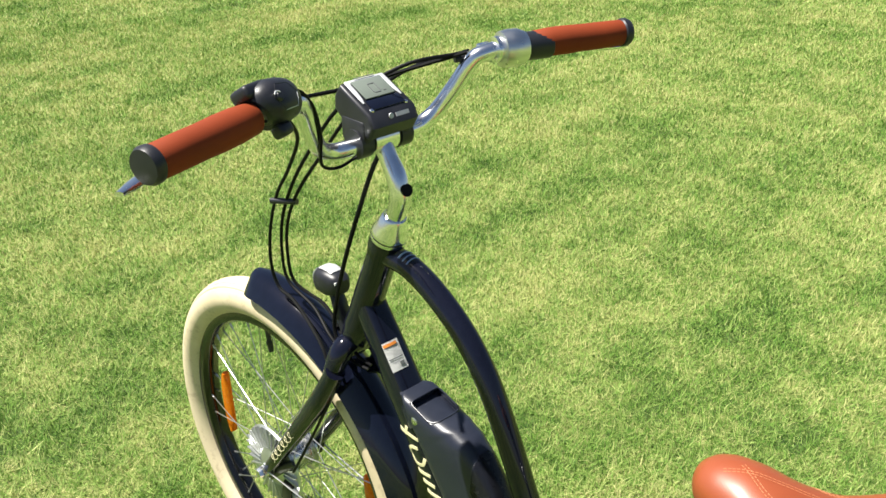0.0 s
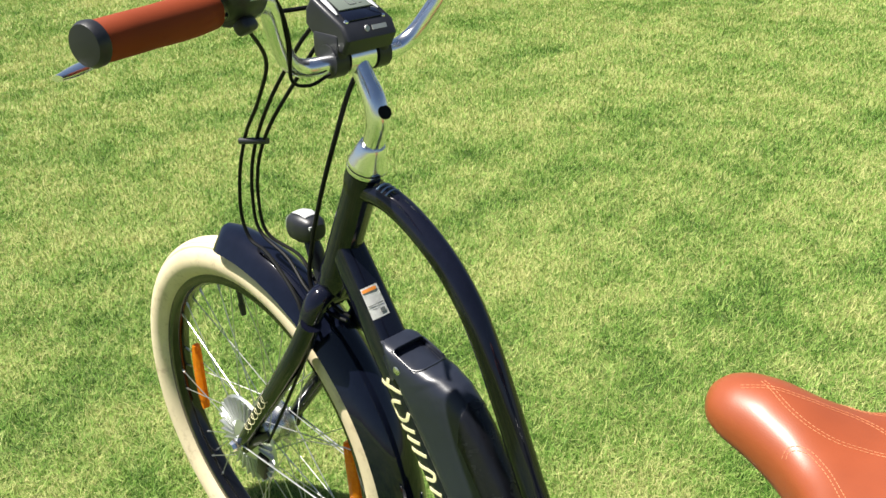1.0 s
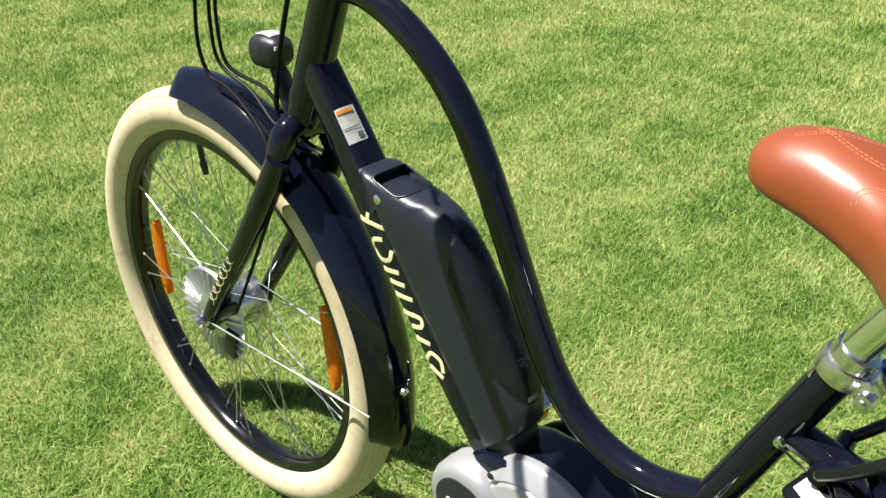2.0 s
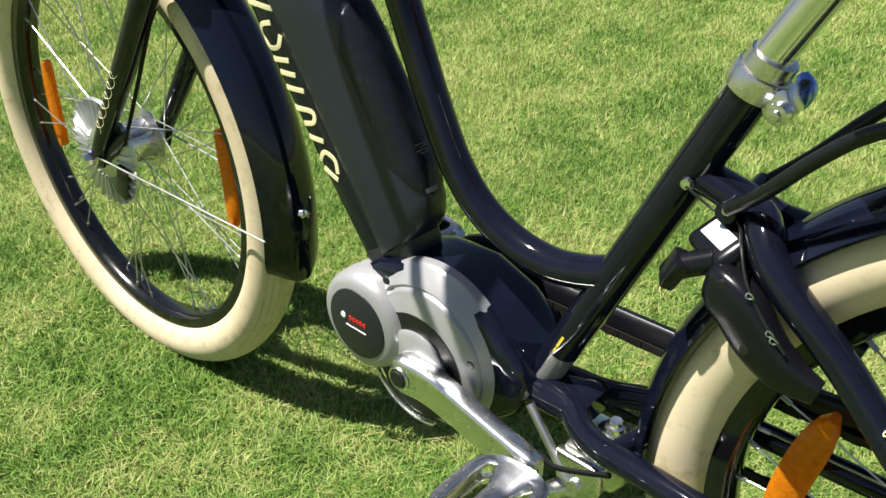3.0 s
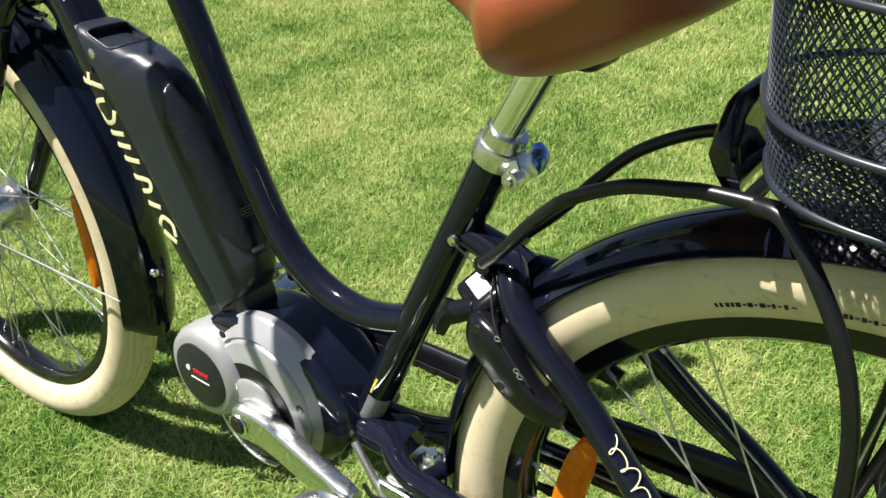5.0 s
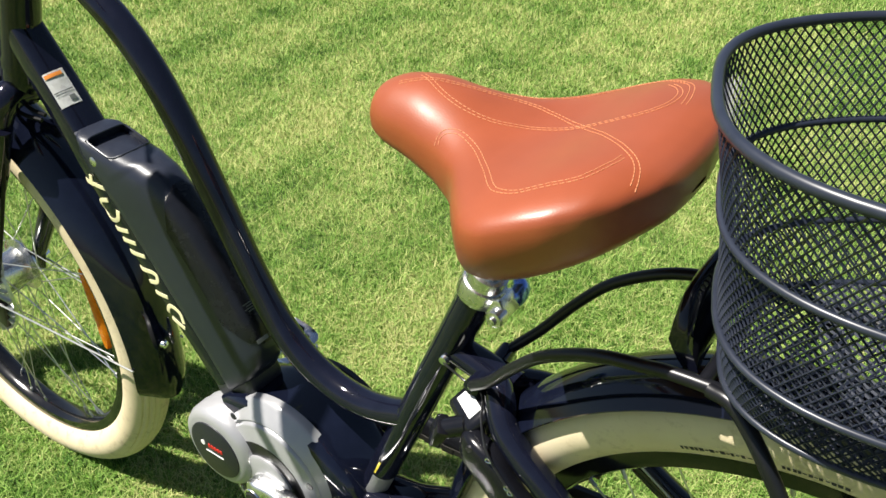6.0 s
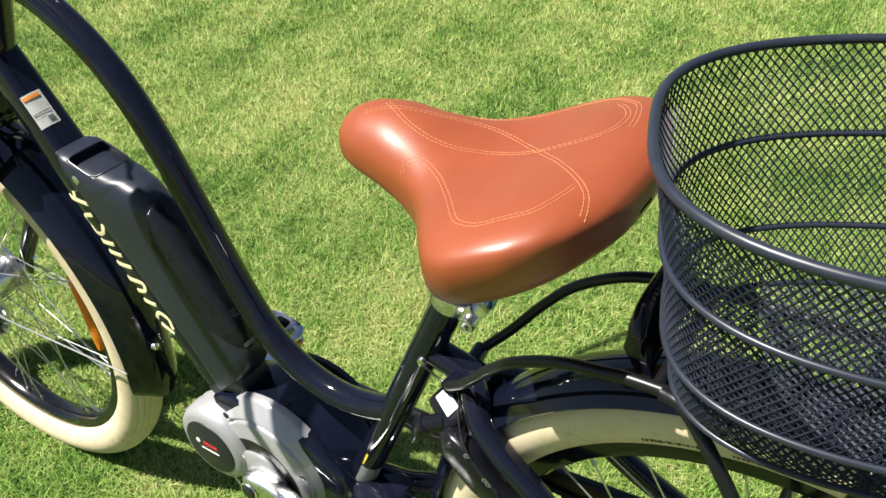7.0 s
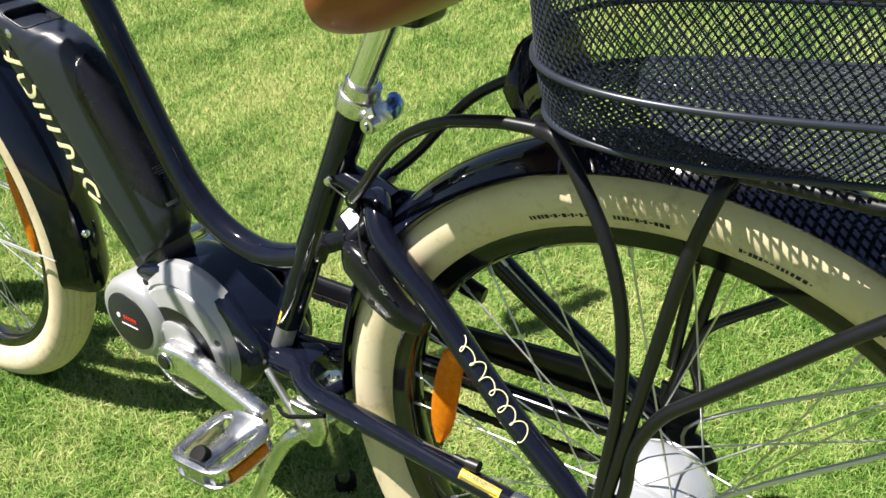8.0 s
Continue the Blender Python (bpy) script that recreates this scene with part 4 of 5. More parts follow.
# ---- motor ----
bm = bmesh.new()
prism(bm, [(-0.690, 0.362), (-0.655, 0.390), (-0.610, 0.404), (-0.556, 0.406), (-0.508, 0.388), (-0.472, 0.358), (-0.454, 0.324), (-0.470, 0.290), (-0.510, 0.250), (-0.570, 0.226), (-0.640, 0.240), (-0.690, 0.285), (-0.708, 0.335)], -0.040, 0.050, 0.020, 5)
motor = part("motor", bm, NAVY, bike, "mid-mounted drive motor in a gloss black shell")
A, RA, B, RB = (-0.576, 0.317), 0.095, (-0.659, 0.321), 0.056
cover = []
for k in range(72):
    t = 2 * math.pi * k / 72
    c, s = math.cos(t), math.sin(t)
    bx, bz = B[0] - A[0], B[1] - A[1]
    along = bx * c + bz * s
    disc = along * along - (bx * bx + bz * bz - RB * RB)
    r = max(RA, along + math.sqrt(disc)) if disc > 0 else RA
    cover.append((A[0] + r * c, A[1] + r * s))
bm = bmesh.new()
ramp_in = ((0.0, -0.020), (0.0, -0.0290), (0.0012, -0.0312), (0.0035, -0.0335), (0.0165, -0.0455), (0.0190, -0.0472), (0.0205, -0.0462), (0.0220, -0.0462), (0.0235, -0.0490), (0.0255, -0.0505))
rings = []
for inset, y in ramp_in:
    rings.append([])
    for x, z in cover:
        ray = Vector((x - A[0], z - A[1]))
        q = ray * (1 - inset / ray.length)
        rings[-1].append(bm.verts.new((A[0] + q.x, y, A[1] + q.y)))
for a, b in zip(rings, rings[1:]):
    for k in range(72):
        bm.faces.new((a[k], a[(k + 1) % 72], b[(k + 1) % 72], b[k]))
bm.faces.new(rings[0])
bm.faces.new(rings[-1][::-1])
part("motor_cover", bm, SILVER, motor, "silver grey motor cover")
bm = bmesh.new()
lathe(bm, [(0.057, 0.030), (0.0565, 0.012), (0.0525, 0.004), (0.045, 0.0), (0.0, 0.0)], "y", (B[0], -0.0620, B[1]), 48)
part("logo_boss", bm, SILVER, motor, "round raised silver boss")
bm = bmesh.new()
lathe(bm, [(0.0405, 0.0025), (0.0400, 0.0005), (0.039, 0.0), (0.0, 0.0)], "y", (B[0], -0.0638, B[1]), 40)
disc = part("logo_disc", bm, PLASTIC, motor, "black disc with a maker mark")
bm = bmesh.new()
for k, wid in enumerate((0.0030, 0.0034, 0.0026, 0.0030, 0.0032)):
    box(bm, (B[0] - 0.008 + 0.0052 * k, -0.0641, B[1] + 0.0040), (wid, 0.0008, 0.0052), None, 0.0)
box(bm, (B[0] + 0.0025, -0.0640, B[1] + 0.0042), (0.0240, 0.0007, 0.0012), None, 0.0)
part("maker_mark", bm, RED_INK, disc, "red maker mark")
bm = bmesh.new()
lathe(bm, [(0.0036, 0.0), (0.0036, -0.0006), (0.0, -0.0006)], "y", (B[0] - 0.019, -0.0638, B[1] + 0.004), 16)
box(bm, (B[0] + 0.000, -0.0641, B[1] - 0.006), (0.030, 0.0008, 0.0011), None, 0.0)
part("maker_mark", bm, WHITE, disc, "white maker mark")
CR = Vector((-0.583, 0, 0.300))
bm = bmesh.new()
lathe(bm, [(0.060, -0.042), (0.0600, -0.0508), (0.0590, -0.0512), (0.0585, -0.0508), (0.040, -0.0508), (0.038, -0.047)], "y", CR, 48)
part("seal_ring", bm, DARK_METAL, motor, "dark ring round the crank axle")
bm = bmesh.new()
lathe(bm, [(0.041, -0.044), (0.041, -0.0535), (0.038, -0.0555), (0.020, -0.0560), (0.018, -0.060), (0.0, -0.060)], "y", CR, 40)
part("axle_boss", bm, SILVER, motor)
bm = bmesh.new()
ring = [(CR.x + 0.0672 * math.cos(t), -0.0512, CR.z + 0.0672 * math.sin(t)) for t in np.linspace(radians(178), radians(292), 24)]
sweep(bm, ring, 0.0022, sides=8, per=1, up=(0, 1, 0), flat=(1.3, 1.0))
part("cover_edge", bm, ALLOY, motor, "bright lower cover edge")
for x, z in ((-0.514, 0.338), (-0.626, 0.384), (-0.556, 0.232)):
    bm = bmesh.new()
    lathe(bm, [(0.0, -0.0012), (0.0042, -0.001), (0.0050, 0.0)], "y", (x, -0.0503, z), 14)
    part("motor_bolt", bm, PLASTIC, motor)
bm = bmesh.new()
lathe(bm, [(0.020, 0.058), (0.050, 0.063), (0.052, 0.066), (0.050, 0.070), (0.020, 0.0715)], "y", CR, 36)
part("chain_ring", bm, DARK_METAL, motor, "small steel drive sprocket")
# hidden guard disc, added to widen the motor's shadow on the grass
bm = bmesh.new()
lathe(bm, [(0.030, 0.072), (0.088, 0.072), (0.093, 0.075), (0.093, 0.081), (0.088, 0.084), (0.030, 0.084)], "y", CR, 48)
part("unseen_ring_guard", bm, PLASTIC, motor, "round black guard over the drive sprocket, unseen, added for its shadow")

# ---- cranks and pedals ----
def pedal(centre, s, pitch, parent):
    """An alloy cage pedal with its axle along y."""
    turn = Matrix.Rotation(pitch, 4, "Y")
    place = Matrix.Translation(centre) @ turn
    lx, ly, hz = 0.037, 0.041, 0.0100
    bm = bmesh.new()
    for z, wide in ((-1, 1.0), (1, 1.55)):
        loop = []
        for k in range(32):
            t = 2 * math.pi * k / 32
            c, q = math.cos(t), math.sin(t)
            loop.append((math.copysign(abs(c) ** 0.42, c) * (lx - 0.002 * wide), math.copysign(abs(q) ** 0.42, q) * (ly - 0.002 * wide), z * hz))
        sweep(bm, loop, 0.0042, sides=12, per=1, closed=True, up=(0, 0, 1), flat=(0.70, wide), power=3.2)
    spine = [(0, -ly + 0.002, 0.003), (0, -0.030, 0.004), (0, -0.012, 0.003), (0, 0.012, 0.003), (0, 0.030, 0.004), (0, ly - 0.002, 0.003)]
    sweep(bm, spine, [0.0300, 0.0200, 0.0125, 0.0125, 0.0200, 0.0300], sides=18, up=(1, 0, 0), flat=(1.0, 0.50), power=2.8)
    bmesh.ops.transform(bm, matrix=place, verts=bm.verts)
    body = part("pedal", bm, PEDAL_METAL, parent, "cast alloy cage pedal")
    for mid, size in (((lx - 0.0035, 0, 0), (0.003, 0.060, 0.016)), ((-lx + 0.0035, 0, 0), (0.003, 0.060, 0.016)), ((0, ly - 0.001, 0), (0.030, 0.005, 2 * hz)), ((0, -ly + 0.001, 0), (0.030, 0.005, 2 * hz))):
        bm = bmesh.new()
        box(bm, mid, size, None, 0.0008)
        bmesh.ops.transform(bm, matrix=place, verts=bm.verts)
        part("cage_wall", bm, PEDAL_METAL, body)
    bm = bmesh.new()
    lathe(bm, [(0.0, 0.0020), (0.0095, 0.0016), (0.0108, 0.0), (0.0108, -0.008)], centre=(0, s * 0.030, 0.0165), segs=24, frame_axes=axes_along((0, s * 0.50, 0.86)))
    bmesh.ops.transform(bm, matrix=place, verts=bm.verts)
    part("pedal_cap", bm, RUBBER, body, "dark round axle cap")
    for x in (-1, 1):
        bm = bmesh.new()
        box(bm, (x * (lx + 0.0015), 0, -0.001), (0.004, 0.050, 0.012), None, 0.001)
        bmesh.ops.transform(bm, matrix=place, verts=bm.verts)
        part("pedal_reflector", bm, ORANGE, body, "orange pedal reflector")


for s, ang in ((-1, radians(2)), (1, radians(182))):
    w = Vector((math.cos(ang), 0, math.sin(ang)))
    y0, y1 = (-0.0650, -0.090) if s < 0 else (0.096, 0.102)
    pts = [CR + w * -0.012 + Vector((0, y0, 0)), CR + Vector((0, y0, 0)), CR + w * 0.035 + Vector((0, y0, 0)), CR + w * 0.10 + Vector((0, (y0 + y1) / 2, 0)), CR + w * 0.165 + Vector((0, y1, 0)), CR + w * 0.182 + Vector((0, y1, 0))]
    bm = tube(pts, [0.0160, 0.0215, 0.0205, 0.0185, 0.0180, 0.0135], sides=24, flat=(0.60, 1.0), power=4.2, up=(0, 1, 0))
    crank = part("crank_arm", bm, CRANK, bike, "polished alloy crank arm")
    bm = bmesh.new()
    lathe(bm, [(0.0, 0.004), (0.006, 0.004), (0.0065, 0.001), (0.0092, 0.0), (0.0100, -0.002), (0.0085, -0.0035)] if s < 0 else [(0.0, -0.004), (0.006, -0.004), (0.0065, -0.001), (0.0092, 0.0), (0.0100, 0.002), (0.0085, 0.0035)], "y", CR + Vector((0, y0 + s * 0.0125, 0)), 20)
    part("crank_bolt", bm, DARK_METAL, crank, "dark crank bolt")
    bm = bmesh.new()
    lathe(bm, [(0.0102, 0.0), (0.0108, -s * -0.0014), (0.0128, -s * -0.0014), (0.0136, 0.0)], "y", CR + Vector((0, y0 + s * 0.0127, 0)), 24)
    part("bolt_ring", bm, CHROME, crank, "bright ring round the bolt")
    tip = CR + w * 0.175
    bm = bmesh.new()
    rod(bm, tip + Vector((0, y1, 0)), tip + Vector((0, s * 0.112, 0)), 0.0075, 12)
    part("pedal_axle", bm, DARK_METAL, crank)
    pedal(tip + Vector((0, s * 0.148, 0)), s, radians(-6 if s < 0 else 8), crank)

# ---- saddle ----
SX = [-0.4155, -0.412, -0.403, -0.387, -0.360, -0.330, -0.302, -0.276, -0.254, -0.235, -0.214, -0.195, -0.179, -0.166, -0.157, -0.152, -0.150]
SW = [0.004, 0.015, 0.027, 0.035, 0.040, 0.047, 0.064, 0.100, 0.126, 0.132, 0.128, 0.121, 0.108, 0.088, 0.062, 0.034, 0.008]
ST = [0.800, 0.809, 0.818, 0.825, 0.828, 0.822, 0.814, 0.810, 0.812, 0.818, 0.826, 0.830, 0.831, 0.828, 0.823, 0.815, 0.804]
SB = [0.792, 0.786, 0.781, 0.776, 0.770, 0.760, 0.750, 0.742, 0.738, 0.742, 0.750, 0.761, 0.771, 0.780, 0.786, 0.791, 0.799]
S_LOW = 4.5


def saddle_at(x):
    return [float(np.interp(x, SX, q)) for q in (SW, ST, SB)]


def dish(x, y):
    """The hollow along the middle, deeper at the back."""
    return 0.006 * math.exp(-((y / 0.03) ** 2)) * max(0.0, min(1.0, (x + 0.33) / 0.12))


bm = bmesh.new()
xs = np.interp(np.linspace(0, len(SX) - 1, 56), range(len(SX)), SX)
rings = []
for x in xs:
    w, zt, zb = saddle_at(x)
    S_MID = float(np.interp(x, (-0.40, -0.33, -0.26), (0.62, 0.56, 0.36)))
    S_UP = float(np.interp(x, (-0.42, -0.34, -0.29, -0.24, -0.18), (2.0, 2.1, 2.6, 3.6, 4.2)))
    zm = zt - S_MID * (zt - zb)
    ring = []
    for k in range(48):
        t = 2 * math.pi * k / 48
        c, s = math.cos(t), math.sin(t)
        p = S_UP if s >= 0 else S_LOW
        y = w * math.copysign(abs(c) ** (2 / p), c)
        z = zm + ((zt - zm) if s >= 0 else (zm - zb)) * math.copysign(abs(s) ** (2 / p), s)
        if s > 0:
            z -= dish(x, y)
        else:
            y *= 1 - (0.08 + 0.20 * max(0.0, min(1.0, (x + 0.33) / 0.08))) * abs(s) ** 1.2
        ring.append(bm.verts.new((x, y, z)))
    rings.append(ring)
for i in range(len(rings) - 1):
    for k in range(48):
        bm.faces.new((rings[i][k], rings[i][(k + 1) % 48], rings[i + 1][(k + 1) % 48], rings[i + 1][k]))
bm.faces.new(rings[0][::-1])
bm.faces.new(rings[-1])
bmesh.ops.smooth_vert(bm, verts=bm.verts, factor=0.5, use_axis_x=True, use_axis_y=True, use_axis_z=True)
bmesh.ops.smooth_vert(bm, verts=bm.verts, factor=0.5, use_axis_x=True, use_axis_y=True, use_axis_z=True)
SADDLE_AT = Vector((0.005, -0.006, 0.0095))
bmesh.ops.translate(bm, verts=bm.verts, vec=SADDLE_AT)
saddle_skin = BVHTree.FromBMesh(bm)
saddle = part("saddle", bm, LEATHER, bike, "broad brown leather cruiser saddle with cream stitching", sharp=80)


def stitches(points):
    """A row of short thread pieces along a line of (x, y) on the saddle."""
    line = curve_points([(x, y, 0) for x, y in points], 60)
    bm = bmesh.new()
    run, last, on = 0.0, None, []
    for q in line:
        hit = saddle_skin.ray_cast(Vector((q.x, q.y, 1.0)), Vector((0, 0, -1)))[0]
        if hit is None:
            continue
        p = hit + Vector((0, 0, 0.0001))
        if last is not None:
            run += (p - last).length
        last = p
        if run % 0.0040 < 0.0033:
            on.append(p)
        else:
            if len(on) > 1:
                sweep(bm, [on[0], on[len(on) // 2], on[-1]] if len(on) > 2 else on, 0.00036, sides=5, per=1)
            on = []
    return part("stitching", bm, STITCH, saddle, "cream thread")


SEAMS = (
    [(-0.378, -0.019), (-0.357, -0.008), (-0.3355, 0.0020), (-0.3166, 0.0120), (-0.295, 0.0225), (-0.267, 0.0210), (-0.2305, 0.0005), (-0.2015, -0.0225), (-0.1785, -0.0430), (-0.1680, -0.0555), (-0.1625, -0.0680), (-0.1600, -0.0780)],
    [(-0.367, -0.003), (-0.341, -0.0165), (-0.317, -0.0220), (-0.294, -0.0185), (-0.272, -0.0080), (-0.250, -0.0005), (-0.231, 0.0050), (-0.205, 0.0180), (-0.191, 0.0360), (-0.1885, 0.0550), (-0.195, 0.0700), (-0.205, 0.0800)],
)
PANEL = [(-0.3195, 0.0530), (-0.3190, 0.0485), (-0.3120, 0.0450), (-0.3010, 0.0455), (-0.2830, 0.0562), (-0.2635, 0.0750), (-0.2470, 0.0940), (-0.2370, 0.1020), (-0.2205, 0.1055), (-0.2030, 0.0975), (-0.1890, 0.0865), (-0.1815, 0.0640), (-0.1795, 0.0480)]


def beside(line, o):
    """A line of places moved sideways by o."""
    out = []
    for i, (x, y) in enumerate(line):
        (x0, y0), (x1, y1) = line[max(0, i - 1)], line[min(len(line) - 1, i + 1)]
        n = math.hypot(x1 - x0, y1 - y0)
        out.append((x - o * (y1 - y0) / n, y + o * (x1 - x0) / n))
    return out


for o in (-0.0017, 0.0017):
    for line in SEAMS:
        stitches(beside(line, o))
    for s in (-1, 1):
        stitches([(x, s * y if s < 0 else y - 0.008) for x, y in beside(PANEL, o)])
bm = bmesh.new()
for s in (-1, 1):
    sweep(bm, [(-0.375, s * 0.012, 0.791), (-0.320, s * 0.020, 0.773), (-0.260, s * 0.024, 0.767), (-0.200, s * 0.045, 0.771)], 0.0036, sides=8)
part("saddle_rail", bm, DARK_METAL, saddle, "dark saddle rails")
bm = bmesh.new()
box(bm, (-0.250, -0.003, 0.757), (0.046, 0.046, 0.034), None, 0.010, 3)
part("saddle_clamp", bm, PLASTIC, saddle, "black clamp block below the saddle")

bm = bmesh.new()
sweep(bm, [(-0.330, 0, 0.640), (-0.268, 0, 0.758)], [0.0136, 0.0136], sides=24, per=1)
post = part("seat_post", bm, CHROME, bike, "polished alloy seat post")
SP_WAY = Vector((0.045, 0, 0.104)).normalized()
bm = bmesh.new()
lathe(bm, [(0.0145, -0.004), (0.0205, -0.004), (0.0208, 0.008), (0.0195, 0.012), (0.0178, 0.013), (0.0172, 0.024), (0.0140, 0.025)], centre=Vector((-0.318, 0, 0.655)), segs=28, frame_axes=axes_along(SP_WAY))
box(bm, (-0.298, 0, 0.648), (0.020, 0.024, 0.020), Matrix.Rotation(radians(-23), 3, "Y"), 0.003)
clamp = part("seat_clamp", bm, ALLOY, bike, "polished quick-release seat clamp")
bm = bmesh.new()
lathe(bm, [(0.0, -0.0075), (0.0032, -0.007), (0.0040, -0.004), (0.0072, -0.0035), (0.0080, 0.0), (0.0080, 0.008), (0.004, 0.009)], "y", (-0.293, -0.016, 0.645), 18)
part("clamp_nut", bm, ALLOY, clamp)
bm = bmesh.new()
sweep(bm, [(-0.296, 0.008, 0.646), (-0.292, 0.015, 0.649), (-0.292, 0.022, 0.654), (-0.297, 0.026, 0.659)], [0.0080, 0.0100, 0.0100, 0.0065], sides=12, flat=(1.0, 0.75), up=(0, 0, 1))
part("clamp_lever", bm, SKY_METAL, clamp, "curved quick-release lever, reflected sky blue put into its colour")
bm = bmesh.new()
LB_A, LB_B = Vector((-0.4605, 0, 0.3335)), Vector((-0.4455, 0, 0.3680))
lb_w = (LB_B - LB_A).normalized()
lb_u = Vector((-lb_w.z, 0, lb_w.x))
rows = []
for i in range(3):
    c = LB_A.lerp(LB_B, i / 2)
    rows.append([bm.verts.new(c + (lb_u * math.cos(t) + Vector((0, -1, 0)) * math.sin(t)) * 0.0172) for t in np.linspace(1.45, 3.0, 11)])
for i in range(2):
    for j in range(10):
        bm.faces.new((rows[i][j], rows[i][j + 1], rows[i + 1][j + 1], rows[i + 1][j]))
bmesh.ops.solidify(bm, geom=bm.faces[:], thickness=0.0004)
part("tube_label", bm, BRUSHED, bike, "brushed silver label on the seat tube")
bm = bmesh.new()
box(bm, (-0.4390, -0.0168, 0.386), (0.0026, 0.0006, 0.014), Matrix.Rotation(radians(24), 3, "Y"))
box(bm, (-0.4440, -0.0166, 0.375), (0.002, 0.0006, 0.006), Matrix.Rotation(radians(24), 3, "Y"))
part("tube_print", bm, YELLOW, bike, "small gold print on the seat tube")
bm = bmesh.new()
lathe(bm, [(0.0, -0.004), (0.004, -0.0035), (0.0052, 0.0)], "y", (-0.346, -0.0165, 0.577), 12)
part("tube_bolt", bm, CHROME, bike)

# ---- ring lock round the rear wheel ----
bm = bmesh.new()
LK = [(-0.300, -0.047, 0.528), (-0.291, -0.051, 0.527), (-0.275, -0.054, 0.520), (-0.257, -0.055, 0.501), (-0.236, -0.055, 0.487), (-0.212, -0.054, 0.481)]
sweep(bm, LK, [0.015, 0.0190, 0.0205, 0.0195, 0.0165, 0.010], sides=20, flat=(0.62, 1.0), power=3.0, up=(0, 1, 0))
sweep(bm, [(-0.306, -0.030, 0.545), (-0.312, -0.016, 0.548), (-0.314, 0, 0.549), (-0.312, 0.016, 0.540), (-0.302, 0.034, 0.520)], 0.012, sides=12, flat=(1, 0.8), up=(1, 0, 0))
sweep(bm, [(x, -y * 0.88, z - 0.024) for x, y, z in LK], [0.010, 0.011, 0.011, 0.011, 0.011, 0.009], sides=14, flat=(0.62, 1.0), power=2.6, up=(0, 1, 0))
HEAD_U = Vector((0.840, -0.542, -0.02)).normalized()
HEAD_N = Vector((-0.30, -0.50, 0.81))
HEAD_N = (HEAD_N - HEAD_U * HEAD_N.dot(HEAD_U)).normalized()
HEAD_TURN = Matrix((HEAD_U, HEAD_N.cross(HEAD_U), HEAD_N)).transposed()
STICK = Vector((-0.3085, -0.0310, 0.5533))
box(bm, STICK - HEAD_N * 0.0112, (0.046, 0.036, 0.026), HEAD_TURN, 0.007, 3)
lock = part("frame_lock", bm, GLOSS_PLASTIC, bike, "black plastic ring lock round the rear wheel")
bm = bmesh.new()
box(bm, (-0.329, -0.051, 0.527), (0.012, 0.022, 0.026), Matrix.Rotation(radians(25), 3, "Y") @ Matrix.Rotation(radians(35), 3, "Z"), 0.003)
rod(bm, (-0.328, -0.050, 0.529), (-0.304, -0.042, 0.541), 0.0095, 14)
part("lock_key", bm, GLOSS_PLASTIC, lock, "black lock key left in place")
bm = bmesh.new()
box(bm, STICK + HEAD_N * 0.0022, (0.028, 0.014, 0.0012), HEAD_TURN, 0.0004)
part("lock_sticker", bm, WHITE, lock, "blank white sticker")
for x, y, z in ((-0.288, -0.0625, 0.537), (-0.262, -0.0660, 0.498)):
    bm = bmesh.new()
    lathe(bm, [(0.0, -0.0015), (0.0035, -0.0012), (0.0045, 0.002)], "y", (x, y, z), 12)
    part("lock_screw", bm, DARK_METAL, lock)
cable([(-0.345, -0.020, 0.576), (-0.322, -0.020, 0.566), (-0.300, -0.026, 0.566), (-0.286, -0.048, 0.562), (-0.276, -0.059, 0.550), (-0.266, -0.064, 0.538), (-0.250, -0.066, 0.521), (-0.236, -0.066, 0.508)], 0.0011, m=DARK_METAL)
for x, z in ((-0.2665, 0.5400), (-0.2480, 0.5185), (-0.2445, 0.5145)):
    bm = bmesh.new()
    loop = [Vector((x, -0.067, z)) + Vector((0.0026 * math.cos(t), -0.0005 * math.sin(2 * t), 0.0020 * math.sin(t))) for t in np.linspace(0, 2 * math.pi, 12, endpoint=False)]
    sweep(bm, loop, 0.0005, sides=6, per=1, closed=True)
    part("cable_clip", bm, CHROME, lock, "small bright wire clip")
bm = bmesh.new()
lathe(bm, [(0.0, -0.0050), (0.0026, -0.0045), (0.0044, -0.0022), (0.0049, 0.001), (0.0049, 0.012)], "y", (-0.3075, -0.0285, 0.5740), 18)
part("rack_bolt", bm, CHROME, bike, "domed chrome bolt")

# ---- rear rack ----
RK = [(-0.307, 0.029, 0.575), (-0.2815, 0.041, 0.601), (-0.2535, 0.050, 0.6355), (-0.225, 0.056, 0.664), (-0.1845, 0.060, 0.687), (-0.147, 0.062, 0.697), (-0.112, 0.062, 0.701), (0.0, 0.062, 0.702), (0.14, 0.062, 0.702), (0.27, 0.060, 0.702), (0.305, 0.040, 0.702), (0.312, 0.0, 0.702)]
bm = bmesh.new()
sweep(bm, [(x, -y, z) for x, y, z in RK] + RK[-2::-1], 0.0051, sides=12, per=6)
rack = part("rack", bm, SATIN, bike, "satin black tubular rear rack")
for x in (-0.105, 0.02, 0.16):
    bm = bmesh.new()
    rod(bm, (x, -0.062, 0.702), (x, 0.062, 0.702), 0.005, 10)
    part("cross_bar", bm, SATIN, rack)
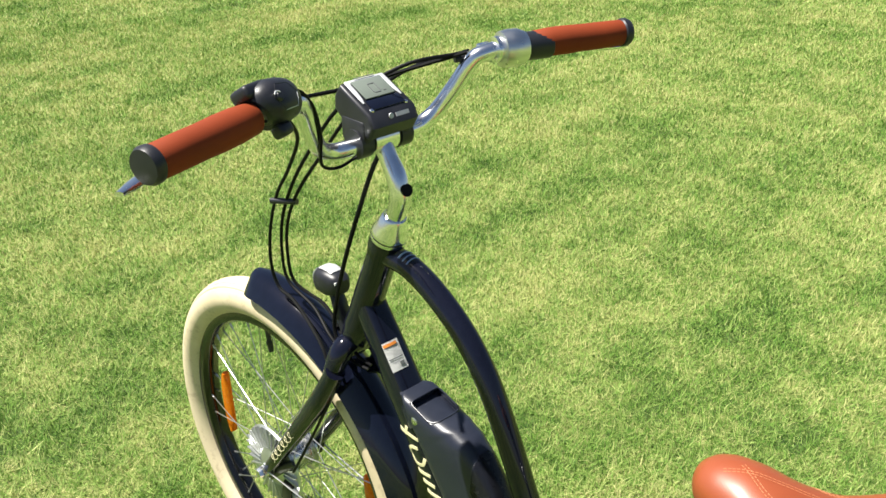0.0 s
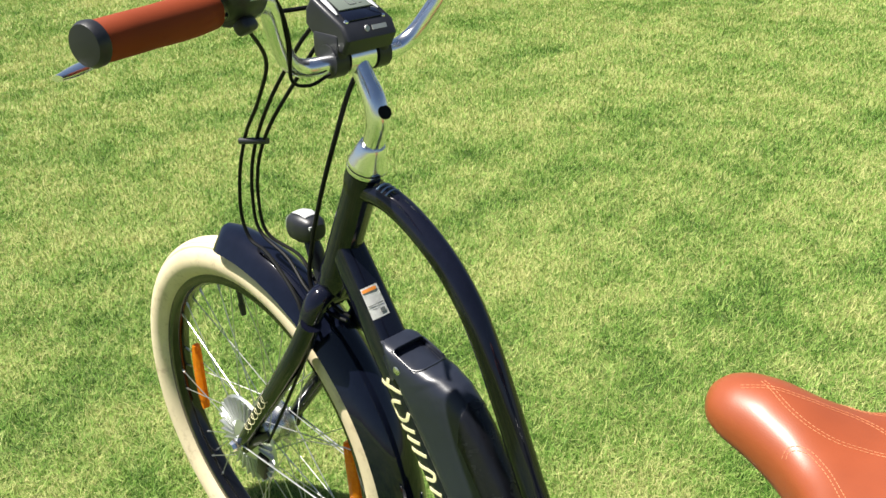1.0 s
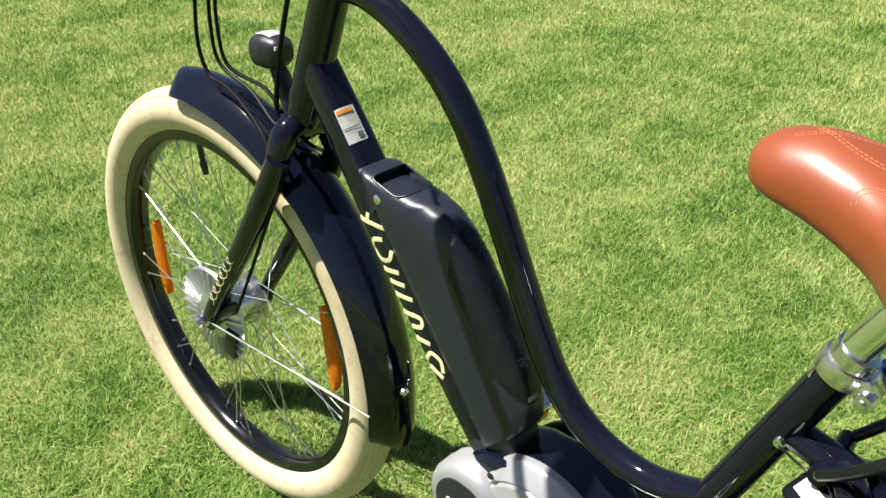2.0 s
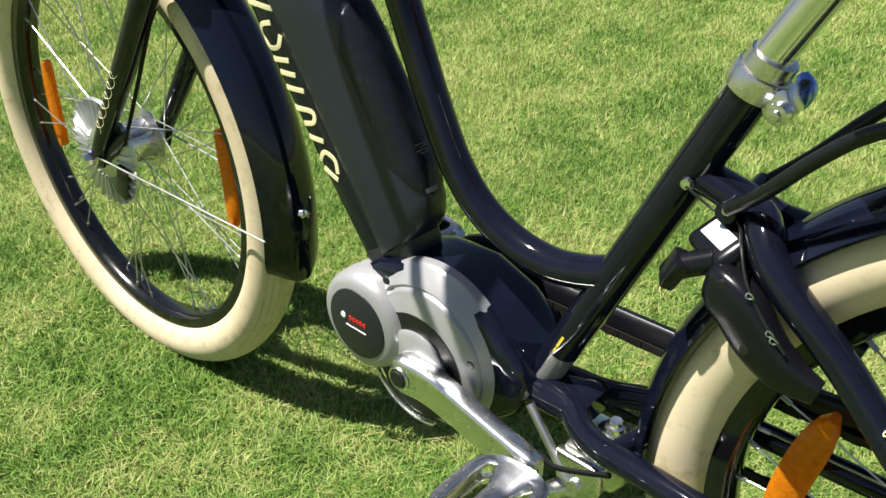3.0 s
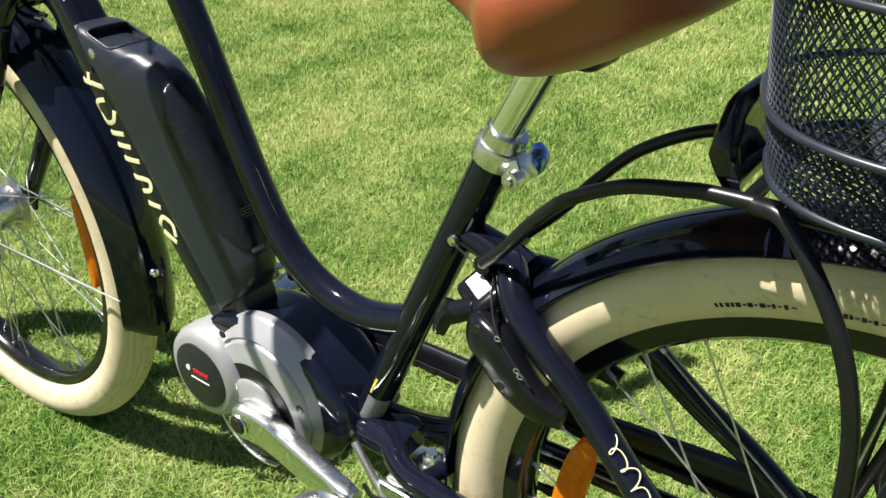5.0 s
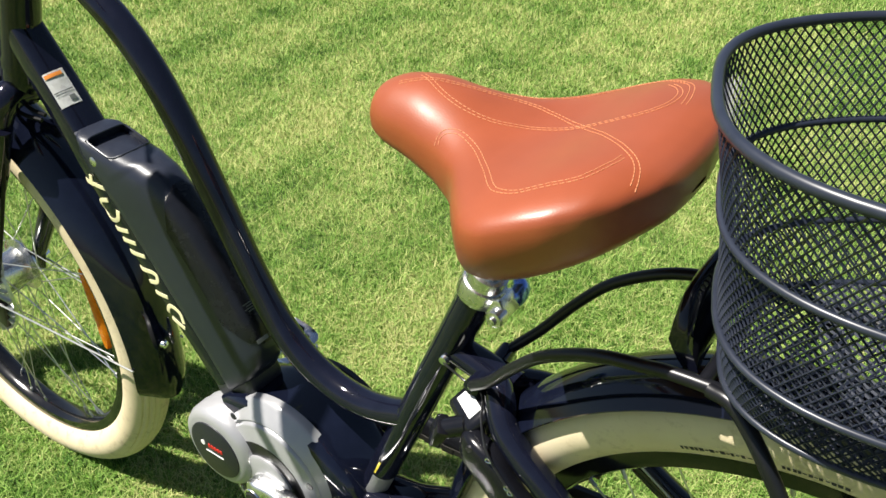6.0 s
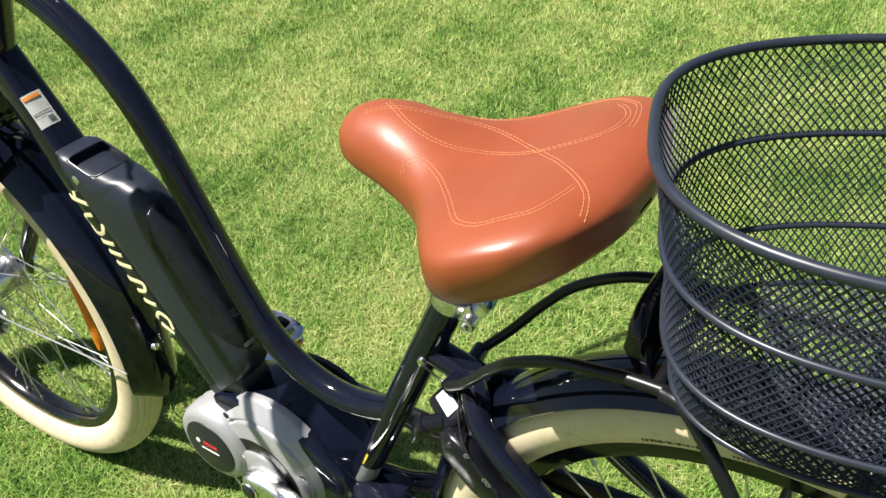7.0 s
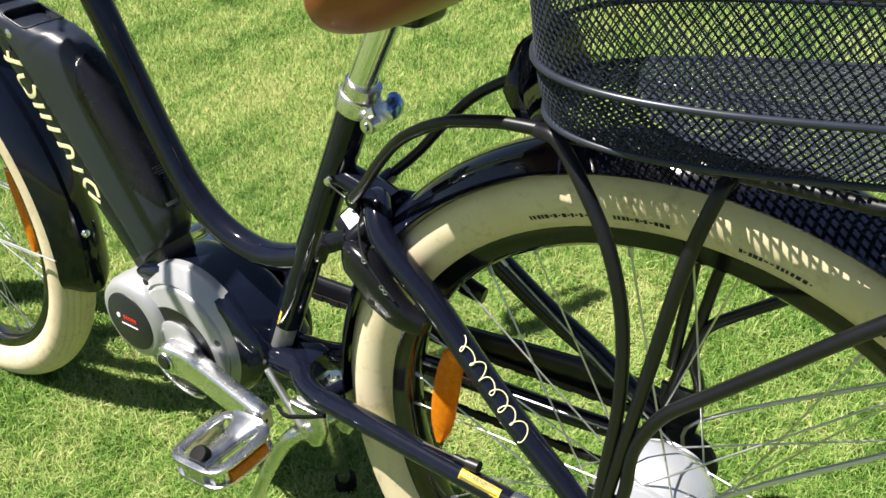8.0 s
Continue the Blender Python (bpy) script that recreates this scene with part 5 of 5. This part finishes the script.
LEGS = {
    -1: ([(-0.100, 0.064, 0.701), (-0.081, 0.070, 0.700), (-0.055, 0.080, 0.676), (-0.030, 0.085, 0.635), (-0.015, 0.086, 0.580), (-0.011, 0.087, 0.510), (-0.017, 0.088, 0.435), (-0.020, 0.088, 0.405)],
         [(0.038, 0.064, 0.701), (0.034, 0.076, 0.690), (0.022, 0.085, 0.637), (0.008, 0.087, 0.545), (-0.011, 0.088, 0.423), (-0.013, 0.088, 0.405)],
         [(0.230, 0.064, 0.701), (0.200, 0.076, 0.690), (0.142, 0.085, 0.640), (0.096, 0.086, 0.592), (0.050, 0.087, 0.544), (0.022, 0.088, 0.513), (0.005, 0.088, 0.472), (0.002, 0.088, 0.430), (-0.002, 0.088, 0.405)]),
    1: ([(-0.100, 0.064, 0.701), (-0.081, 0.068, 0.700), (-0.055, 0.071, 0.676), (-0.030, 0.071, 0.635), (-0.017, 0.071, 0.580), (-0.017, 0.071, 0.529), (-0.020, 0.071, 0.483), (-0.023, 0.071, 0.434)],
        [(0.038, 0.064, 0.701), (0.034, 0.068, 0.690), (0.024, 0.071, 0.637), (0.0055, 0.071, 0.549), (-0.0035, 0.071, 0.493), (-0.0145, 0.071, 0.438), (-0.023, 0.071, 0.393)],
        [(0.230, 0.064, 0.701), (0.200, 0.068, 0.690), (0.150, 0.071, 0.630), (0.100, 0.071, 0.577), (0.065, 0.071, 0.543), (0.041, 0.071, 0.523), (0.011, 0.071, 0.497), (0.0, 0.071, 0.482), (-0.005, 0.071, 0.461), (-0.004, 0.071, 0.445), (0.004, 0.071, 0.424), (0.004, 0.071, 0.400)]),
}
for s in (-1, 1):
    for line in LEGS[s]:
        part("rack_leg", tube([(x, s * y, z) for x, y, z in line], 0.0054, sides=10), SATIN, rack)
    bm = bmesh.new()
    prism(bm, [(-0.030, 0.415), (0.010, 0.415), (0.012, 0.395), (0.004, 0.345), (-0.012, 0.340), (-0.030, 0.390)], s * (0.083 if s < 0 else 0.068), s * (0.088 if s < 0 else 0.073), 0.0015)
    part("rack_plate", bm, SATIN, rack)
# the upright stop at the front of the rack
bm = bmesh.new()
rows = []
for k in range(15):
    e = -1 + 2 * k / 14
    size = max(0.30, 1 - abs(e) ** 7) ** 0.5
    row = []
    for q in range(18):
        t = 2 * math.pi * q / 18
        c, s = math.cos(t), math.sin(t)
        z = 0.6985 + 0.0275 * size * (1 + math.copysign(abs(s) ** 0.75, s))
        row.append(bm.verts.new((-0.128 + 0.0070 * math.copysign(abs(c) ** 0.8, c) + 0.013 * max(0.0, (0.720 - z) / 0.022) - 0.003 * (1 - e * e), 0.054 * e, z)))
    rows.append(row)
for i in range(14):
    for k in range(18):
        bm.faces.new((rows[i][k], rows[i][(k + 1) % 18], rows[i + 1][(k + 1) % 18], rows[i + 1][k]))
bm.faces.new(rows[0])
bm.faces.new(rows[-1][::-1])
part("rack_stop", bm, PAINT, rack, "curved black plate at the rack's front", sharp=60)

# ---- chain, guard, stand ----
bm = bmesh.new()
sweep(bm, [(-0.640, 0.078, 0.352), (-0.560, 0.078, 0.358), (-0.400, 0.078, 0.362), (-0.280, 0.078, 0.366), (-0.190, 0.079, 0.374), (-0.090, 0.082, 0.381), (-0.020, 0.086, 0.378)], [0.012, 0.016, 0.017, 0.017, 0.017, 0.017, 0.011], sides=14, flat=(0.45, 1.0), power=3.0)
part("chain_guard", bm, SATIN, bike, "slim black chain guard")
for x0, z0, x1, z1, n in ((-0.583, 0.250, -0.005, 0.290, 45), (-0.583, 0.350, -0.005, 0.370, 45)):
    bm = bmesh.new()
    for k in range(n):
        t = (k + 0.5) / n
        ang = -math.atan2(z1 - z0, x1 - x0)
        for o in (-1, 1):
            box(bm, (x0 + (x1 - x0) * t, 0.070 + o * (0.0028 if k % 2 else 0.0018), z0 + (z1 - z0) * t), (0.0150, 0.0012, 0.0085 if k % 2 else 0.0075), Matrix.Rotation(ang, 3, "Y"))
    part("chain", bm, CHAIN_MAT, bike, "oiled steel drive chain")
bm = bmesh.new()
lathe(bm, [(0.018, 0.064), (0.033, 0.067), (0.0345, 0.070), (0.033, 0.073), (0.018, 0.076)], "y", REAR, 36)
part("rear_cog", bm, DARK_METAL, bike)
bm = bmesh.new()
box(bm, (-0.388, -0.008, 0.290), (0.048, 0.060, 0.018), None, 0.006)
prism(bm, [(-0.414, 0.294), (-0.366, 0.294), (-0.364, 0.268), (-0.372, 0.246), (-0.384, 0.238), (-0.398, 0.243), (-0.412, 0.262)], -0.046, -0.034, 0.005)
prism(bm, [(-0.412, 0.290), (-0.372, 0.290), (-0.370, 0.232), (-0.380, 0.214), (-0.394, 0.210), (-0.406, 0.224)], 0.012, 0.024, 0.005)
rod(bm, (-0.390, -0.052, 0.264), (-0.388, 0.030, 0.240), 0.0075, 12)
stand = part("centre_stand", bm, ALLOY, bike, "two-legged alloy centre stand")
part("stand_leg", tube([(-0.392, -0.040, 0.262), (-0.416, -0.056, 0.240), (-0.455, -0.066, 0.165), (-0.490, -0.074, 0.075), (-0.505, -0.080, 0.020)], [0.0105, 0.0095, 0.0085, 0.0080, 0.0080], sides=12), ALLOY, stand)
part("leg_sleeve", tube([(-0.4735, -0.0703, 0.118), (-0.4755, -0.0708, 0.113), (-0.490, -0.0740, 0.075), (-0.505, -0.0800, 0.020)], [0.0088, 0.0108, 0.0108, 0.0104], sides=14), RUBBER, stand, "black sleeve on the stand leg")
part("stand_leg", tube([(-0.405, 0.000, 0.255), (-0.425, 0.022, 0.215), (-0.450, 0.058, 0.115), (-0.466, 0.084, 0.036)], [0.0115, 0.0105, 0.0095, 0.0090], sides=12), ALLOY, stand)
for q in ((-0.508, -0.081, 0.0), (-0.470, 0.090, 0.0)):
    bm = bmesh.new()
    lathe(bm, [(0.010, 0.0), (0.0155, 0.004), (0.0150, 0.030), (0.011, 0.036)], "z", q, 16)
    part("stand_foot", bm, RUBBER, stand, "black rubber foot")
bm = bmesh.new()
rod(bm, (-0.452, -0.036, 0.318), (-0.392, -0.048, 0.262), 0.0045, 10)
part("stand_spring", bm, STEEL, stand, "grey return spring")
bm = bmesh.new()
lathe(bm, [(0.0, 0.010), (0.006, 0.010), (0.0065, 0.006), (0.0095, 0.005), (0.0105, 0.0), (0.0105, -0.004)], "z", (-0.381, 0.0, 0.308), 14)
lathe(bm, [(0.0, 0.0), (0.018, 0.0), (0.018, -0.004), (0.0, -0.004)], "z", (-0.381, 0.0, 0.303), 20)
part("stand_bolt", bm, CHROME, stand)
cable([(-0.428, -0.050, 0.284), (-0.406, -0.060, 0.288), (-0.380, -0.058, 0.297), (-0.352, -0.053, 0.308)], 0.0026)
bm = bmesh.new()
rod(bm, (-0.178, -0.060, 0.346), (-0.160, -0.061, 0.347), 0.0035, 10)
rod(bm, (-0.163, -0.061, 0.347), (-0.150, -0.061, 0.348), 0.0062, 10)
rod(bm, (-0.215, -0.060, 0.345), (-0.178, -0.060, 0.346), 0.0012, 6)
part("cable_stop", bm, DARK_METAL, bike)

# ---- labels and marks ----
def tube_round(d, t, lift):
    """A place on the down tube's squarish skin: t turns from its top."""
    c, s = math.cos(t), math.sin(t)
    r = float(np.interp(d, (-0.075, 0.0, 0.12), (0.020, 0.022, 0.024))) + lift
    k = r * (abs(c) ** 3.2 + abs(s) ** 3.2) ** (-1 / 3.2)
    return dt(d, -0.012 + k * c, k * s)


bm = bmesh.new()
rows = []
for i in range(7):
    d = -0.006 + 0.042 * i / 6
    row = []
    for j in range(9):
        t = radians(-50 + 60 * j / 8)
        row.append(bm.verts.new(tube_round(d, t, 0.0004)))
    rows.append(row)
for i in range(6):
    for j in range(8):
        bm.faces.new((rows[i][j], rows[i][j + 1], rows[i + 1][j + 1], rows[i + 1][j]))
bmesh.ops.solidify(bm, geom=bm.faces[:], thickness=0.0006)
tag = part("paper_label", bm, WHITE, bike, "white printed paper label on the down tube")
bm = bmesh.new()
for i, (d0, t0, t1, h) in enumerate(((-0.0015, -47, 0, 0.005),)):
    sweep(bm, [tube_round(d0, radians(t), 0.0012) for t in np.linspace(t0, t1, 8)], h / 2, sides=6, per=1, flat=(0.1, 1), up=tuple(DNRM))
part("label_band", bm, ORANGE_INK, tag, "orange heading band")
bm = bmesh.new()
for d0, t0, t1, h in ((0.0185, -46, 4, 0.0014), (0.0215, -46, -18, 0.0008), (0.0280, -16, 0, 0.0065)):
    sweep(bm, [tube_round(d0, radians(t), 0.0012) for t in np.linspace(t0, t1, 6)], h / 2, sides=6, per=1, flat=(0.1, 1), up=tuple(DNRM))
part("label_print", bm, GREY_INK, tag)


def tube_side(d, n):
    """A place on the outer flank of the down tube."""
    r, p = 0.0243, 3.2
    off = min(abs(n + 0.012), r * 0.98)
    return dt(d, n, -((r**p - off**p) ** (1 / p)) - 0.0004)


# flowing cream strokes, a plain stand-in for the maker's script
strokes = [
    [(0.112, -0.030), (0.124, -0.012), (0.136, 0.004)],
    [(0.112, -0.010), (0.122, -0.020)],
    [(0.146, -0.006), (0.142, -0.022), (0.152, -0.031), (0.166, -0.024), (0.170, -0.010), (0.162, 0.000)],
    [(0.176, -0.030), (0.188, -0.004)],
    [(0.192, -0.026), (0.204, -0.004)],
    [(0.208, -0.028), (0.222, -0.002)],
    [(0.230, -0.030), (0.244, -0.004), (0.254, -0.008), (0.250, -0.024)],
    [(0.264, -0.026), (0.276, -0.006)],
    [(0.292, -0.026), (0.286, -0.012), (0.298, -0.002), (0.312, -0.006)],
    [(0.300, -0.024), (0.318, -0.010)],
]
for st in strokes:
    fine = curve_points([(d, n, 0) for d, n in st], 6)
    part("script_stroke", sweep(bmesh.new(), [tube_side(q.x, q.y) for q in fine], 0.0031, sides=6, per=1, up=(0, 1, 0), flat=(0.15, 1.0)), CREAM_INK, bike, "bold cream stroke on the down tube")



def stay_side(t, o):
    """A place on the outer flank of the seat stay: t along, o the turn from outwards to upwards."""
    a, b = Vector((-0.188, -0.0527, 0.4935)), Vector((-0.088, -0.0688, 0.4125))
    w = (b - a).normalized()
    up = Vector((-w.z, 0, w.x))
    r = 0.0125
    return a + (b - a) * t + up * r * math.sin(o) + Vector((0, -r * math.cos(o), 0))


bm = bmesh.new()
coil = [(0.13 + 0.76 * u + (0.024 + 0.014 * u + 0.010 * math.sin(13 * u)) * math.sin(2 * math.pi * 6.5 * u), radians(50 - 14 * u) + radians(22 + 10 * u + 8 * math.cos(19 * u)) * math.cos(2 * math.pi * 6.5 * u)) for u in np.linspace(0, 1, 150)]
sweep(bm, [stay_side(a, b) for a, b in coil], 0.00055, sides=4, per=1, up=(0, 1, 0))
part("script_mark", bm, CREAM_INK, bike, "thin cream script-like line on the seat stay")
bm = bmesh.new()
coil = []
for u in np.linspace(0, 1, 110):
    turn_by = 2 * math.pi * 6 * u
    mid = Vector((-1.080, -0.0505, 0.4915)).lerp(Vector((-1.156, -0.0513, 0.391)), u)
    off = 0.0068 * math.cos(turn_by)
    coil.append(mid + Vector((-0.604, 0, -0.797)) * 0.0085 * math.sin(turn_by) + Vector((0.797, 0, -0.604)) * off + Vector((0, -math.sqrt(0.0150**2 - off * off) + 0.0012 * u, 0)))
sweep(bm, coil, 0.0005, sides=5, per=1, up=(0, 1, 0))
part("script_mark", bm, CREAM_INK, fork, "thin cream script-like line on the fork leg")

def stay_skin(x, turn, lift):
    """A place on the near chain stay's skin: turn goes from its top outwards."""
    u = (x + 0.165) / 0.105
    r = 0.0110 - 0.0012 * u + lift
    return Vector((x, -0.064 - 0.008 * u - r * math.sin(turn), 0.331 + 0.002 * u + r * math.cos(turn)))


bm = bmesh.new()
rows = [[bm.verts.new(stay_skin(-0.166 + 0.046 * i / 10, radians(8 + 52 * j / 6), 0.0004)) for j in range(7)] for i in range(11)]
for i in range(10):
    for j in range(6):
        bm.faces.new((rows[i][j], rows[i][j + 1], rows[i + 1][j + 1], rows[i + 1][j]))
bmesh.ops.solidify(bm, geom=bm.faces[:], thickness=0.0004)
warn = part("warning_label", bm, YELLOW, bike, "yellow warning sticker with black print")
bm = bmesh.new()
for k in range(2):
    sweep(bm, [stay_skin(-0.164 + 0.042 * u, radians(48 + 7 * k), 0.0011) for u in np.linspace(0, 1 - 0.2 * k, 6)], 0.0004, sides=4, per=1)
part("label_print", bm, BLACK_INK, warn)
bm = bmesh.new()
sweep(bm, [stay_skin(x, 0, 0) - Vector((0, 0, stay_skin(x, 0, 0).z - (0.331 + 0.002 * (x + 0.165) / 0.105))) for x in (-0.109, -0.106, -0.090, -0.087)], [0.0112, 0.0124, 0.0122, 0.0108], sides=20, per=1)
part("stay_band", bm, ALLOY, bike, "bright alloy band round the chain stay")


def lettering(body, centre, along, out, size, m, parent):
    a, o = Vector(along).normalized(), Vector(out).normalized()
    a = (a - o * a.dot(o)).normalized()
    cu = bpy.data.curves.new("lettering", "FONT")
    cu.body, cu.size, cu.align_x, cu.align_y = body, size, "CENTER", "CENTER"
    tmp = new("lettering", cu)
    me = bpy.data.meshes.new_from_object(tmp.evaluated_get(bpy.context.evaluated_depsgraph_get()))
    bpy.data.objects.remove(tmp)
    me.materials.clear()
    me.materials.append(m)
    ob = new("lettering", me)
    ob.parent = parent
    m4 = Matrix((a, o.cross(a), o)).transposed().to_4x4()
    ob.matrix_local = Matrix.Translation(Vector(centre) + o * 0.0006) @ m4
    return ob


lettering("WARNING", stay_skin(-0.143, radians(27), 0.0007), (1, -0.08, 0.02), (0, -math.sin(radians(27)), math.cos(radians(27))), 0.0062, BLACK_INK, warn)

# dark print on the rear tyre's flank, as plain bars
rngp = random.Random(4)
for a0, a1 in ((114, 104), (100, 92), (82, 72), (64, 52)):
    bm = bmesh.new()
    a = a0
    while a > a1:
        w = rngp.uniform(0.55, 0.95)
        ends = [radians(a), radians(a - w * rngp.uniform(0.55, 0.8))]
        lo, hi = rngp.choice(((0.2974, 0.3014), (0.2974, 0.3014), (0.2988, 0.3002)))
        q = []
        for r in (lo, hi):
            y = -0.0325 * math.sin(math.acos((r - 0.3120) / 0.0325)) - 0.0003
            q.append([bm.verts.new((r * math.cos(t), y, r * math.sin(t))) for t in ends])
        bm.faces.new((q[0][0], q[0][1], q[1][1], q[1][0]))
        a -= w
    bmesh.ops.solidify(bm, geom=bm.faces[:], thickness=0.0003)
    part("tyre_print", bm, BLACK_INK, rear, "small black print on the tyre flank")

# ---- basket on the rack ----
BASKET_MID, BASKET_YAW = Vector((0.084, 0.0235)), 0.346


def basket_place(u, v, z):
    """From the basket's own length and breadth to the place where it stands askew on the rack."""
    c, s = math.cos(BASKET_YAW), math.sin(BASKET_YAW)
    return Vector((BASKET_MID.x + u * c - v * s, BASKET_MID.y + u * s + v * c, z))


def basket_ring(z, n=96):
    """The basket's rounded oblong outline at a height: it narrows towards the floor."""
    zs = (0.720, 0.740, 0.7615, 0.832, 0.898)
    a = float(np.interp(z, zs, (0.198, 0.203, 0.2065, 0.2135, 0.2255)))
    b = float(np.interp(z, zs, (0.1040, 0.1150, 0.1218, 0.1346, 0.1477)))
    out = []
    for k in range(n):
        t = 2 * math.pi * k / n
        c, s = math.cos(t), math.sin(t)
        out.append(basket_place(a * math.copysign(abs(c) ** (2 / 2.76), c), b * math.copysign(abs(s) ** (2 / 2.76), s), z))
    return out


def even_ring(z, n):
    """n places evenly spread round the basket at a height."""
    pts = basket_ring(z, 240)
    pts.append(pts[0])
    run = np.r_[0, np.cumsum([(pts[i + 1] - pts[i]).length for i in range(240)])]
    want = np.linspace(0, run[-1], n, endpoint=False)
    xyz = np.array(pts)
    return np.stack([np.interp(want, run, xyz[:, i]) for i in range(3)], 1)


basket = tagged(new("basket"), "black wire mesh basket sitting on the rear rack", "basket")
bm = bmesh.new()
levels, around = 45, 184
grid = [even_ring(z, 2 * around) for z in np.linspace(0.721, 0.897, levels)]
for w in (1, -1):
    for k in range(around):
        sweep(bm, [Vector(grid[i][(2 * k + w * i) % (2 * around)]) for i in range(levels)], 0.00070, sides=3, per=1, up=(0, 0, 1))
part("mesh_wall", bm, BASKET, basket, "black diamond wire mesh wall")
bm = bmesh.new()
for k in range(88):
    for w in (1, -1):
        base = -0.33 + k * 0.0075
        line = []
        for i in range(40):
            v = -0.110 + 0.220 * i / 39
            u = base + w * v * 0.75
            if abs(u / 0.197) ** 2.76 + abs(v / 0.103) ** 2.76 < 1:
                line.append(basket_place(u, v, 0.721))
        if len(line) > 1:
            sweep(bm, [line[0], line[-1]], 0.0012, sides=4, per=1, up=(0, 0, 1))
part("mesh_floor", bm, BASKET, basket, "black wire mesh floor")
for z, r in ((0.898, 0.0035), (0.832, 0.0025), (0.7615, 0.0025), (0.720, 0.0024)):
    ring = basket_ring(z)
    c = Vector((BASKET_MID.x, BASKET_MID.y, z))
    grow = 0.0014 if z < 0.89 else 0.0
    part("hoop", sweep(bmesh.new(), [q + (q - c).normalized() * grow for q in ring], r, sides=10, per=1, closed=True, up=(0, 0, 1)), BASKET, basket, "black steel hoop")
bm = bmesh.new()
rim_line = basket_ring(0.898, 240)
near = [q for q in rim_line if q.y < BASKET_MID.y]
HG = min(near, key=lambda q: abs(q.x - 0.050))
hw = min(near, key=lambda q: abs(q.x - 0.060)) - min(near, key=lambda q: abs(q.x - 0.040))
hw = Vector((hw.x, hw.y, 0)).normalized()
ho = Vector((hw.y, -hw.x, 0))
turn_h = Matrix((hw, -ho, Vector((0, 0, 1)))).transposed()
box(bm, HG + ho * 0.003 + Vector((0, 0, 0.002)), (0.014, 0.010, 0.011), turn_h, 0.003)
sweep(bm, [HG + hw * u + ho * 0.004 + Vector((0, 0, v)) for u, v in ((-0.012, -0.001), (-0.0115, 0.010), (-0.0065, 0.0145), (-0.001, 0.010), (0.0, 0.002))], 0.0018, sides=8)
sweep(bm, [HG + hw * u + ho * (0.004 - 0.9 * u * u) + Vector((0, 0, 0.004)) for u in (0.004, 0.02, 0.04, 0.06)], 0.0024, sides=8, per=2)
part("handle_hinge", bm, BASKET, basket, "black handle hinge on the basket rim")
